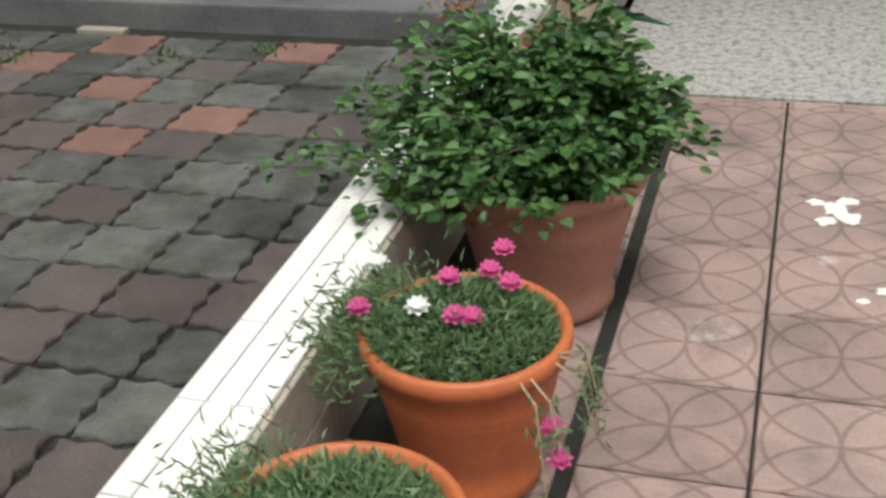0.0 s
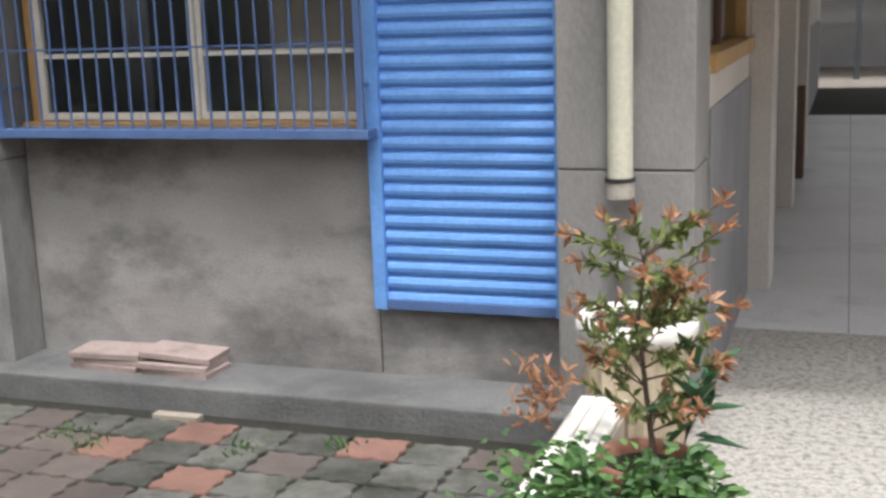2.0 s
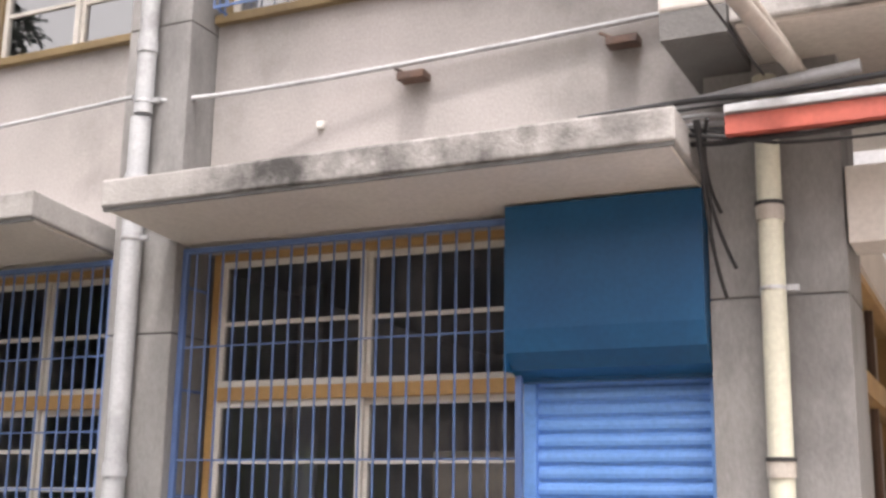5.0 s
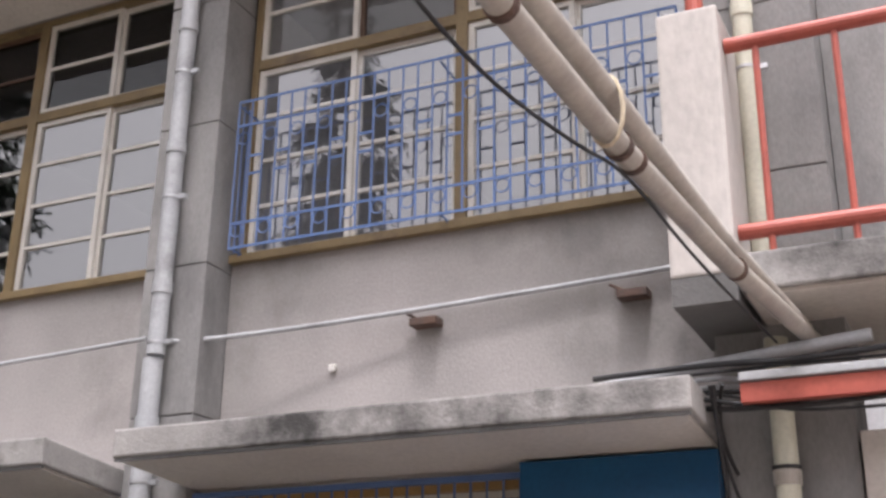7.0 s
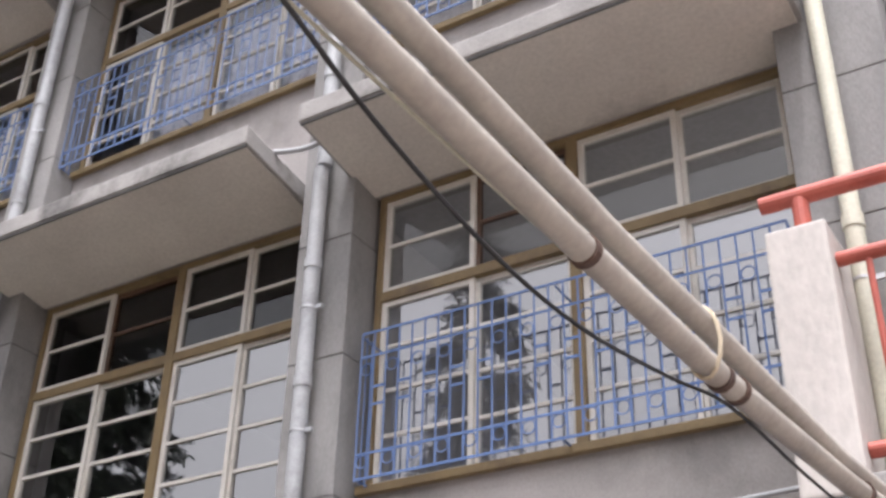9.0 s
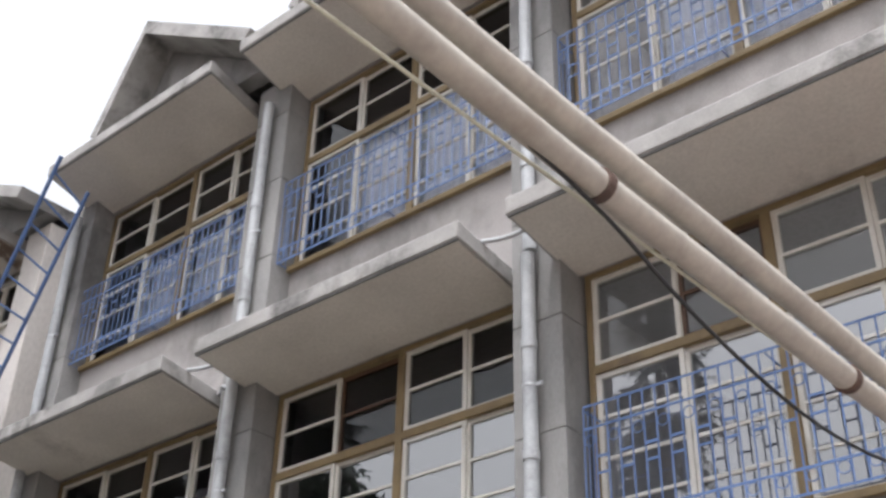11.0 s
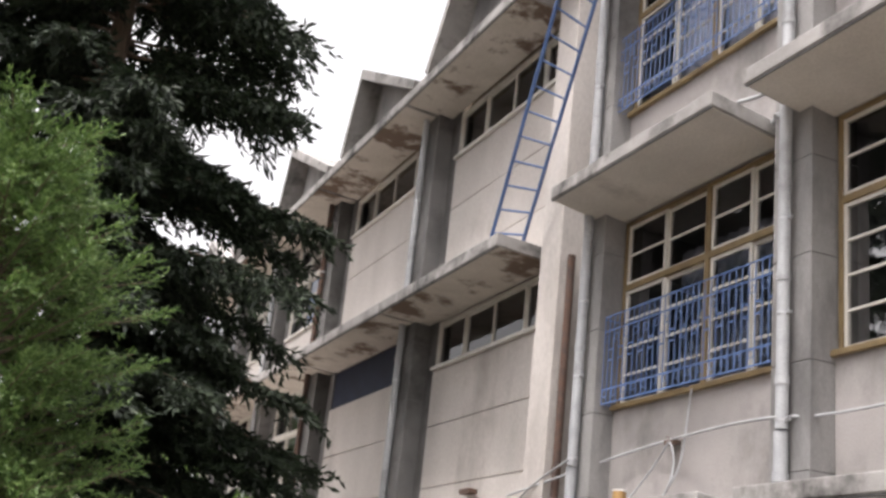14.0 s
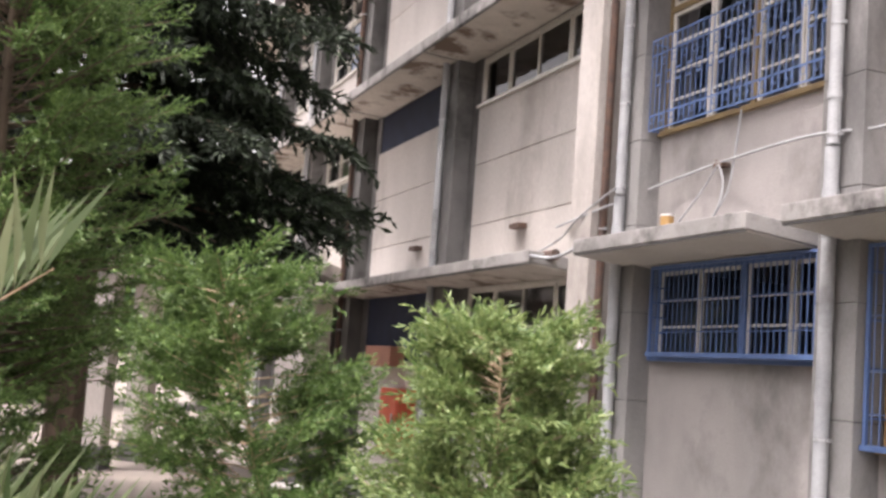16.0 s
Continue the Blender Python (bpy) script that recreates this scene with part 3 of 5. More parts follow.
for k, x in enumerate((-4.25, -7.43, -10.65)):
    tagged(boxes("partition_%d" % (k + 1), [(x - 0.06, x + 0.06, 5.24, 9.2, 0.13, 9.9)], ROOM), "plain partition wall between the rooms", "wall", kind="structure")


def pilaster(x0, x1, ztop, joints, label="grey concrete pilaster with horizontal joints", mat=CONCRETE_DARK):
    ob = thing("pilaster", ((x0 + x1) / 2, PIL_Y, 0), label, "pilaster", "facade pilasters")
    cuts = [0.1] + joints + [ztop]
    for a, b in zip(cuts, cuts[1:]):
        wboxes("block", [(x0, x1, PIL_Y, 5.24, a + 0.004, b - 0.004)], mat, ob, bevel=0.006)
    wboxes("joint", [(x0 + 0.008, x1 - 0.008, PIL_Y + 0.008, 5.23, 0.1, ztop)], LEDGE, ob)
    return ob


JOINTS = [1.10, 1.935, 2.79, 3.65, 4.50, 5.375, 6.21, 7.07, 7.93, 8.79, 9.60]
pilaster(-1.27, -0.72, 10.05, JOINTS, "wide corner pilaster of stained grey concrete")
pilaster(-4.45, -4.03, 10.05, JOINTS)
pilaster(-7.66, -7.19, 10.05, JOINTS)
pilaster(-10.82, -10.445, 10.05, JOINTS)


def sloped(name, x0, x1, rows, material, parent, label="", bevel=0.0):
    """A bar along x with the given (y, z) section."""
    bm = bmesh.new()
    ends = [[bm.verts.new((x, y, z)) for y, z in rows] for x in (x0, x1)]
    n = len(rows)
    bm.faces.new(ends[0])
    bm.faces.new(ends[1][::-1])
    for k in range(n):
        bm.faces.new((ends[0][k], ends[1][k], ends[1][(k + 1) % n], ends[0][(k + 1) % n]))
    if bevel:
        bmesh.ops.bevel(bm, geom=bm.edges[:], offset=bevel, segments=2, affect="EDGES", profile=0.6)
    return wpart(name, bm, material, parent, label)


def canopy(x0, x1, z, label, soffit=SOFFIT, y0=CAN_Y, thick=0.15, fall=0.10):
    """Slab whose underside falls a little from its front edge towards the wall."""
    ob = thing("canopy", ((x0 + x1) / 2, y0, z), label, "canopy", "window canopies")
    b = z - fall
    sloped("slab", x0, x1, [(y0, z + 0.012), (y0, z + thick), (4.998, b + thick), (4.998, b + 0.012)], SLAB, ob, bevel=0.012)
    sloped("soffit", x0 + 0.03, x1 - 0.03, [(y0 + 0.03, z - 0.004), (y0 + 0.03, z + 0.014), (4.998, b + 0.014), (4.998, b)], soffit, ob, "painted underside of the slab")
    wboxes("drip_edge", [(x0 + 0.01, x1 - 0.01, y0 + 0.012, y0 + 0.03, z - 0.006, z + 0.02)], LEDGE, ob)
    return ob


CAN_LABEL = "weathered concrete canopy slab above the windows"
canopy(-4.07, -1.26, 3.31, "blackened concrete canopy over shutter and window", fall=0.06)
for z, fall in ((3.31, 0.08), (6.73, 0.13), (10.07, 0.2)):
    if z > 4:
        canopy(-4.085, -1.10, z, CAN_LABEL, fall=fall)
    canopy(-7.38, -4.505, z, CAN_LABEL, fall=fall)
    canopy(-10.69, -7.82, z, CAN_LABEL, fall=fall)

# ---- windows ----
pane_cache = {}


def pane(parent, x0, x1, z0, z1, y, mat):
    key = (round(x1 - x0, 3), round(z1 - z0, 3), mat.name)
    if key not in pane_cache:
        w, h = (x1 - x0) / 2, (z1 - z0) / 2
        me = bpy.data.meshes.new("pane")
        me.from_pydata([(-w, 0, -h), (w, 0, -h), (w, 0, h), (-w, 0, h)], [], [(0, 1, 2, 3)])
        me.materials.append(mat)
        pane_cache[key] = me
    ob = new("pane", pane_cache[key])
    ob.parent = parent
    ob.matrix_parent_inverse = Matrix.Translation(parent.location).inverted()
    ob.location = ((x0 + x1) / 2, y, (z0 + z1) / 2)
    ob.visible_shadow = False
    return ob


def sash(parent, x0, x1, z0, z1, y, rows, mat, glass, bar=0.022, stile=0.034):
    """One glazed leaf: a frame with level bars and a pane in each field."""
    h = (z1 - z0 - 2 * stile - (rows - 1) * bar) / rows
    bx = [(x0, x0 + stile, y - 0.02, y + 0.02, z0, z1), (x1 - stile, x1, y - 0.02, y + 0.02, z0, z1),
          (x0 + stile, x1 - stile, y - 0.019, y + 0.019, z0, z0 + stile), (x0 + stile, x1 - stile, y - 0.019, y + 0.019, z1 - stile, z1)]
    for k in range(rows):
        a = z0 + stile + k * (h + bar)
        if k:
            bx.append((x0 + stile, x1 - stile, y - 0.014, y + 0.014, a - bar, a))
        pane(parent, x0 + stile - 0.004, x1 - stile + 0.004, a - 0.004, a + h + 0.004, y, glass)
    return wboxes("sash", bx, mat, parent)


number = [0]


def window(x0, x1, z0, zt, z1, label, splits, frame_mat, glass=GLASS, rows=4, top_rows=2, mullion=None, dark=(), fat=0.042, y=5.07, band=0.065, sill_mat=None, top=True):
    """Window filling the bay: painted outer frame, a transom band, sliding leaves below and smaller lights above."""
    number[0] += 1
    w = thing("window_%d" % number[0], ((x0 + x1) / 2, y, z0), label, "window", kind="structure")
    fr = [(x0, x0 + fat, y - 0.05, y + 0.05, z0, z1), (x1 - fat, x1, y - 0.05, y + 0.05, z0, z1), (x0 + fat, x1 - fat, y - 0.05, y + 0.05, z1 - fat, z1)]
    if zt:
        fr.append((x0 + fat, x1 - fat, y - 0.048, y + 0.05, zt, zt + band))
    if mullion:
        fr.append((mullion - 0.035, mullion + 0.035, y - 0.052, y + 0.05, z0, z1 - fat))
    wboxes("window_frame", fr, frame_mat, w, bevel=0.004)
    wboxes("window_sill", [(x0 - 0.02, x1 + 0.02, 4.955, y + 0.05, z0 - 0.05, z0 + 0.001)], sill_mat or frame_mat, w, bevel=0.006)
    xs = [x0 + fat] + list(splits) + [x1 - fat]
    for k, (a, b) in enumerate(zip(xs, xs[1:])):
        off = 0.018 if k % 2 else -0.008
        g0 = a + (0.035 if mullion and abs(a - mullion) < 1e-6 else 0) - (0 if k == 0 or (mullion and abs(a - mullion) < 1e-6) else 0.012)
        g1 = b - (0.035 if mullion and abs(b - mullion) < 1e-6 else 0)
        sash(w, g0, g1, z0 + 0.005, (zt or z1 - fat), y + off, rows, WHITE, GLASS_SKY if z0 > 4 and glass is GLASS else glass)
        if zt and top:
            dk = k in dark
            sash(w, g0, g1, zt + band, z1 - fat, y + off, top_rows, BROWN if dk else WHITE, GLASS_DULL)
    return w


def bar_grille(x0, x1, z0, z1, y, label, step=0.08, rails=(), mat=BLUE, r=0.006, returns=True):
    """Window guard of upright rods on a flat frame, with stays back to the wall."""
    g = thing("window_grille", ((x0 + x1) / 2, y, z0), label, "window grille", "window grilles")
    wboxes("grille_frame", [(x0, x0 + 0.03, y - 0.015, y + 0.015, z0, z1), (x1 - 0.03, x1, y - 0.015, y + 0.015, z0, z1), (x0 + 0.03, x1 - 0.03, y - 0.014, y + 0.014, z1 - 0.03, z1), (x0 - 0.02, x1 + 0.02, y - 0.02, y + 0.12, z0 - 0.03, z0 + 0.012)], mat, g, bevel=0.004)
    n = int((x1 - x0) / step)
    for k in range(1, n):
        x = x0 + (x1 - x0) * k / n
        bm = bmesh.new()
        add_rod(bm, (x, y, z0), (x, y, z1), r, seg=6)
        wpart("bar", bm, mat, g)
    for z in rails:
        bm = bmesh.new()
        add_rod(bm, (x0, y + 0.008, z), (x1, y + 0.008, z), r * 0.8, seg=6)
        wpart("rail", bm, mat, g)
    for z in np.linspace(z0 + 0.2, z1 - 0.2, 4):
        for x in (x0 + 0.015, x1 - 0.015):
            bm = bmesh.new()
            add_rod(bm, (x, y, z), (x, 5.04, z), 0.008, seg=6)
            wpart("stay", bm, mat, g)
    return g


bm = bmesh.new()
add_ring(bm, (0, 0, 0), 0.038, 0.0045, seg=12)
ring_me = mesh_of("ring", bm, BLUE)
bm = bmesh.new()
add_box(bm, -0.042, 0.042, -0.003, 0.003, -0.008, 0.008)
cross_me = mesh_of("cross_piece", bm, BLUE)


def piece_at(name, me, parent, at):
    ob = new(name, me)
    ob.parent = parent
    ob.matrix_parent_inverse = Matrix.Translation(parent.location).inverted()
    ob.location = at
    return ob


def ring_grille(x0, x1, z0, z1, y, label):
    """Ornamental guard: rods in pairs, rings near top and foot, level rails."""
    g = thing("window_grille", ((x0 + x1) / 2, y, z0), label, "window grille", "window grilles")
    h = z1 - z0
    for z in (z0 + 0.01, z0 + 0.17 * h, z0 + 0.83 * h, z1):
        bm = bmesh.new()
        add_box(bm, x0, x1, y - 0.004, y + 0.004, z - 0.007, z + 0.007)
        wpart("rail", bm, BLUE, g)
    n = max(2, int((x1 - x0) / 0.088))
    for k in range(n + 1):
        x = x0 + (x1 - x0) * k / n
        bm = bmesh.new()
        add_rod(bm, (x, y, z0), (x, y, z1 + 0.0), 0.0062, seg=5)
        wpart("bar", bm, BLUE, g)
        if k < n:
            c = x + (x1 - x0) / n / 2
            if k % 2 == 0:
                for zz in (0.12, 0.74):
                    piece_at("ring", ring_me, g, (c, y, z0 + zz * h))
            else:
                for zz in (0.49, 0.61):
                    piece_at("cross_piece", cross_me, g, (c, y, z0 + zz * h))
    for x in (x0, (x0 + x1) / 2, x1):
        for z in (z0 + 0.02, z1 - 0.02):
            bm = bmesh.new()
            add_rod(bm, (x, y, z), (x, 5.04, z - 0.01), 0.007, seg=5)
            wpart("stay", bm, BLUE, g)
    # end return
    for yy in (y + 0.05, y + 0.1):
        bm = bmesh.new()
        add_rod(bm, (x0, yy, z0), (x0, yy, z1), 0.0055, seg=5)
        wpart("end_bar", bm, BLUE, g)
    return g


# ground floor
window(-3.97, -2.15, 1.27, 2.46, 3.24, "white sliding window with ochre transom behind blue bars", [-3.05], OCHRE, rows=4, top_rows=2, band=0.07, fat=0.04)
bar_grille(-4.03, -2.13, 1.24, 3.24, 4.84, "blue iron bars over the ground-floor window", rails=(1.62, 2.15, 2.72))
window(-7.16, -4.47, 1.77, 2.44, 3.22, "white sliding window with ochre transom behind blue bars", [-6.47, -5.80, -5.14], OCHRE, rows=3, top_rows=2, mullion=-5.80, band=0.08)
bar_grille(-7.16, -4.48, 1.77, 3.22, 4.84, "blue iron bars over the ground-floor window", rails=(2.0, 2.3, 2.7))
window(-10.40, -7.68, 2.38, None, 3.24, "high window with dark panes and blue frame", [-9.68, -8.95, -8.3], BLUE, rows=3, mullion=-8.95, glass=GLASS_DULL)
bar_grille(-10.24, -7.70, 2.40, 3.23, 4.86, "blue iron bars over the high ground-floor window", rails=(2.6, 2.9))
# upper floors
gl = "ornamental blue iron grille in front of the window"
window(-4.0, -1.29, 4.60, 5.815, 6.60, "wide sliding window in a faded ochre frame", [-3.29, -2.61, -1.95], GOLD, mullion=-2.61, dark=(1,), glass=GLASS_MID)
ring_grille(-3.94, -1.36, 4.58, 5.50, 4.84, gl)
window(-7.17, -4.46, 4.60, 5.815, 6.60, "wide sliding window reflecting sky and a roof", [-6.45, -5.75, -5.1], GOLD, mullion=-5.75, dark=(1,))
window(-10.43, -7.67, 4.60, 5.815, 6.58, "wide sliding window in a faded ochre frame", [-9.68, -8.95, -8.3], GOLD, mullion=-8.95)
ring_grille(-10.42, -7.70, 4.58, 5.50, 4.84, gl)
for x0, x1, s in ((-4.0, -1.29, (-3.29, -2.61, -1.95)), (-7.17, -4.46, (-6.45, -5.75, -5.1)), (-10.43, -7.67, (-9.68, -8.95, -8.3))):
    window(x0, x1, 7.87, 9.05, 9.84, "upper sliding window with pale curtains inside", list(s), GOLD, mullion=s[1], glass=GLASS_CLEAR)
    ring_grille(x0 - 0.02, x1 - 0.02, 7.84, 8.74, 4.84, gl)


def curtain(x0, x1, z0, z1, y, mat=CURTAIN, label="pale blue curtain hanging inside the window"):
    bm = bmesh.new()
    n = int((x1 - x0) / 0.035)
    a = [bm.verts.new((x0 + (x1 - x0) * k / n, y + 0.022 * math.sin(k * 1.3), z0)) for k in range(n + 1)]
    b = [bm.verts.new((x0 + (x1 - x0) * k / n, y + 0.022 * math.sin(k * 1.3 + 0.3), z1)) for k in range(n + 1)]
    for k in range(n):
        bm.faces.new((a[k], a[k + 1], b[k + 1], b[k]))
    ob = part("curtain", bm, mat, smooth=True)
    so = ob.modifiers.new("thick", "SOLIDIFY")
    so.thickness = 0.004
    return tagged(ob, label, "curtain", "curtains")


for x0, x1 in ((-3.6, -1.4), (-7.0, -4.6), (-10.2, -7.8)):
    curtain(x0 + 0.35, x1, 7.9, 9.25, 5.17)
curtain(-9.8, -8.0, 4.65, 6.15, 5.32)
boxes("board", [(-2.70, -2.2, 5.125, 5.14, 1.3, 2.2)], BOARD)
tagged(bpy.data.objects["board"], "beige board leaning inside behind the window", "board")
boxes("cabinet", [(-2.98, -2.1, 5.55, 5.95, 0.13, 1.6)], ROOM, bevel=0.01)
tagged(bpy.data.objects["cabinet"], "grey cabinet inside the ground-floor room", "cabinet")
curtain(-3.62, -3.45, 1.3, 3.1, 5.32, ROOM, "grey curtain hanging inside the dark room")

# roller shutter with its hood
shutter = thing("roller_shutter", (-1.72, 4.97, 0.43), "closed blue roller shutter with peeling paint", "shutter")
slat_bm = bmesh.new()
prof = [(0.0, 0.0), (-0.014, 0.012), (-0.018, 0.03), (-0.012, 0.05), (0.004, 0.062), (0.004, 0.07)]
for x in (-0.4, 0.4):
    for dy, dz in prof:
        slat_bm.verts.new((x, dy, dz))
slat_bm.verts.ensure_lookup_table()
for k in range(len(prof) - 1):
    slat_bm.faces.new([slat_bm.verts[i] for i in (k, k + 1, len(prof) + k + 1, len(prof) + k)])
slat = mesh_of("slat", slat_bm, SHUTTER)
for k in range(30):
    instance("slat", slat, shutter, Matrix.Translation((0, 0, 0.02 + 0.07 * k)))
wboxes("guide_rail", [(-2.16, -2.10, 4.93, 5.0, 0.43, 2.6)], SHUTTER, shutter, bevel=0.004)
wboxes("guide_rail", [(-1.32, -1.275, 4.93, 5.0, 0.43, 2.6)], SHUTTER, shutter, bevel=0.004)
wboxes("bottom_bar", [(-2.10, -1.32, 4.945, 4.985, 0.43, 0.475)], BLUE, shutter, bevel=0.004)
hood = thing("shutter_hood", (-1.7, 4.8, 2.5), "deep blue sheet-metal shutter hood under the canopy", "shutter hood")
bm = bmesh.new()
hp = [(4.99, 2.50), (4.86, 2.50), (4.78, 2.53), (4.72, 2.60), (4.70, 2.70), (4.70, 3.255), (4.99, 3.255)]
a = [bm.verts.new((-2.16, y, z)) for y, z in hp]
b = [bm.verts.new((-1.275, y, z)) for y, z in hp]
for k in range(len(hp)):
    j = (k + 1) % len(hp)
    bm.faces.new((a[k], a[j], b[j], b[k]))
bm.faces.new(a)
bm.faces.new(b[::-1])
wpart("housing", bm, HOOD, hood)
wboxes("end_plate", [(-2.168, -2.159, 4.72, 4.99, 2.52, 3.24)], HOOD, hood)
wboxes("lip", [(-2.15, -1.285, 4.86, 4.93, 2.485, 2.502)], HOOD, hood)

# ---- pipes and cables on the facade ----


def downpipe(name, x, y, z0, z1, r, mat, label, collars, collar_mat=None):
    ob = thing(name, (x, y, z0), label, "drain pipe", "drain pipes")
    bm = bmesh.new()
    add_rod(bm, (x, y, z0), (x, y, z1), r, seg=20)
    wpart("pipe", bm, mat, ob, smooth=False)
    for z in collars:
        bm = bmesh.new()
        add_rod(bm, (x, y, z - 0.035), (x, y, z + 0.035), r * 1.14, seg=20)
        wpart("collar", bm, collar_mat or mat, ob)
        bm = bmesh.new()
        add_rod(bm, (x, y, z - 0.32), (x, y, z - 0.305), r * 1.08, seg=16)
        add_box(bm, x + r, x + r + 0.05, y - 0.01, y + 0.01, z - 0.325, z - 0.3)
        wpart("clamp", bm, GALV, ob)
    return ob


cp = downpipe("drain_pipe", -1.0, 4.70, 1.0, 3.70, 0.05, CREAM, "thick cream plastic drain pipe on the corner pilaster", (1.04, 2.10, 3.12), BEIGEPIPE)
for z in (1.075, 2.135, 3.155):
    bm = bmesh.new()
    add_rod(bm, (-1.0, 4.70, z - 0.008), (-1.0, 4.70, z + 0.008), 0.060, seg=20)
    wpart("band", bm, BLACK, cp, "dark band round the joint")
downpipe("drain_pipe", -1.02, 4.69, 3.97, 9.4, 0.046, CREAM, "cream plastic drain pipe behind the balcony rail", (5.3, 7.0))
for x in (-4.27, -7.44, -10.68):
    downpipe("drain_pipe", x, 4.70, 0.13, 3.95, 0.055, GREYPIPE, "grey plastic drain pipe in front of a pilaster", (1.2, 2.1, 3.6))
    downpipe("drain_pipe", x + 0.02, 4.69, 3.97, 6.72, 0.05, GREYPIPE, "grey plastic drain pipe in front of a pilaster", (4.35, 5.2, 6.0))
    downpipe("drain_pipe", x + 0.04, 4.69, 6.74, 9.72, 0.05, GREYPIPE, "grey plastic drain pipe in front of a pilaster", (7.5, 8.5))
downpipe("drain_pipe", -11.27, 4.84, 0.2, 6.4, 0.045, RUST, "thin rusty brown pipe beside the building joint", (2.0, 4.0))

for x in (-4.3, -7.6):
    sp = thing("spout", (x, 4.6, 6.78), "short grey drain spout joining two canopy slabs", "drain spout", "drain spouts")
    tube("pipe", [(x - 0.22, 4.5, 6.84), (x + 0.03, 4.62, 6.83), (x + 0.2, 4.55, 6.86)], 0.018, GREYPIPE, sp)
    tube("elbow", [(x - 0.2, 4.86, 6.74), (x + 0.02, 4.80, 6.74), (x + 0.03, 4.70, 6.66)], 0.028, GREYPIPE, sp)
cond = thing("conduit", (-4, 4.97, 4.0), "thin grey conduit running along the wall", "conduit")
tube("pipe_run", [(-1.2, 4.965, 4.19), (-4.0, 4.965, 4.07), (-4.3, 4.72, 4.06)], 0.013, GREYPIPE, cond)
tube("pipe_run", [(-4.3, 4.66, 4.06), (-7.1, 4.94, 4.06), (-7.5, 4.64, 4.08), (-9.2, 4.94, 4.14), (-10.4, 4.94, 4.05), (-12.0, 4.65, 3.75)], 0.012, GREYPIPE, cond)
for x, z in ((-2.76, 4.06), (-1.67, 4.07), (-9.27, 4.11)):
    br = thing("iron_bracket", (x, 4.97, z), "short rusty iron bracket fixed to the wall", "bracket", "wall brackets")
    wboxes("stub", [(x - 0.075, x + 0.075, 4.90, 4.99, z - 0.03, z + 0.01)], RUST, br, bevel=0.004)
    bm = bmesh.new()
    add_rod(bm, (x - 0.12, 4.96, z + 0.06), (x - 0.02, 4.95, z), 0.008, seg=6)
    wpart("arm", bm, RUST, br)
wire = thing("hanging_wire", (-9.2, 4.93, 4.0), "loops of thin grey wire hanging from a wall bracket", "wire")
for q in ([(-9.27, 4.9, 4.1), (-9.5, 4.9, 3.85), (-9.85, 4.75, 3.47)], [(-9.25, 4.9, 4.1), (-9.02, 4.9, 3.8), (-9.3, 4.8, 3.48)], [(-8.98, 4.93, 4.56), (-9.04, 4.92, 4.1), (-9.1, 4.9, 3.75), (-9.35, 4.8, 3.47)]):
    tube("strand", q, 0.009, GREYPIPE, wire)
run = thing("slack_cable", (-11.8, 4.5, 3.6), "slack grey cable strung past the building joint", "cable")
tube("strand", [(-10.6, 4.62, 4.02), (-11.4, 4.6, 3.82), (-12.4, 4.9, 3.62), (-13.6, 4.9, 3.5)], 0.012, GREYPIPE, run)
tube("strand", [(-10.7, 4.3, 3.42), (-11.3, 4.35, 3.30), (-12.0, 4.3, 3.42), (-12.9, 4.4, 3.47)], 0.018, GREYPIPE, run)
tagged(boxes("wall_plug", [(-3.34, -3.30, 4.97, 5.0, 3.86, 3.9)], PLANTER_RIM, bevel=0.01), "small white plug on the wall", "wall plug")
tb = thing("paint_can", (-9.41, 4.5, 3.425), "small yellowish can standing on the canopy slab", "can")
bm = bmesh.new()
add_rod(bm, (-9.41, 4.5, 3.425), (-9.41, 4.5, 3.60), 0.06, seg=14)
wpart("body", bm, OCHRE, tb)
bm = bmesh.new()
add_rod(bm, (-9.41, 4.5, 3.60), (-9.41, 4.5, 3.615), 0.063, seg=14)
wpart("lid", bm, PLANTER_RIM, tb)

# two pipes carried across the walk to the balcony
big = thing("overhead_pipe", (-0.95, 2.0, 3.66), "pair of weathered beige pipes crossing overhead", "pipe", "overhead pipes")
LOWER = [(-0.83, 4.85, 3.68), (-0.93, 3.4, 3.60), (-0.99, 2.45, 3.59), (-1.04, 1.75, 3.63), (-1.08, 1.1, 3.675), (-1.105, 0.7, 3.70), (-1.143, 0.11, 3.76), (-1.5, -5.5, 4.3)]
UPPER = [(-0.86, 4.6, 3.70), (-0.935, 3.3, 3.66), (-0.99, 2.4, 3.705), (-1.03, 1.9, 3.735), (-1.065, 1.3, 3.78), (-1.11, 0.6, 3.82), (-1.135, 0.24, 3.85), (-1.5, -5.5, 4.4)]
tube("pipe", LOWER, 0.034, BEIGEPIPE, big, seg=6, straight=True)
tube("pipe", UPPER, 0.032, BEIGEPIPE, big, seg=6, straight=True)
for q in ((-0.92, 3.5, 3.605), (-0.992, 2.42, 3.59), (-0.985, 2.52, 3.592), (-1.04, 1.75, 3.63), (-1.103, 0.72, 3.70)):
    bm = bmesh.new()
    add_rod(bm, (q[0], q[1] - 0.012, q[2]), (q[0], q[1] + 0.012, q[2]), 0.039, seg=16)
    wpart("coupling", bm, RUST, big, "rusty band round the pipe")
cable = thing("cable", (-1.0, 2.0, 3.6), "black cable sagging below the overhead pipes", "cable")
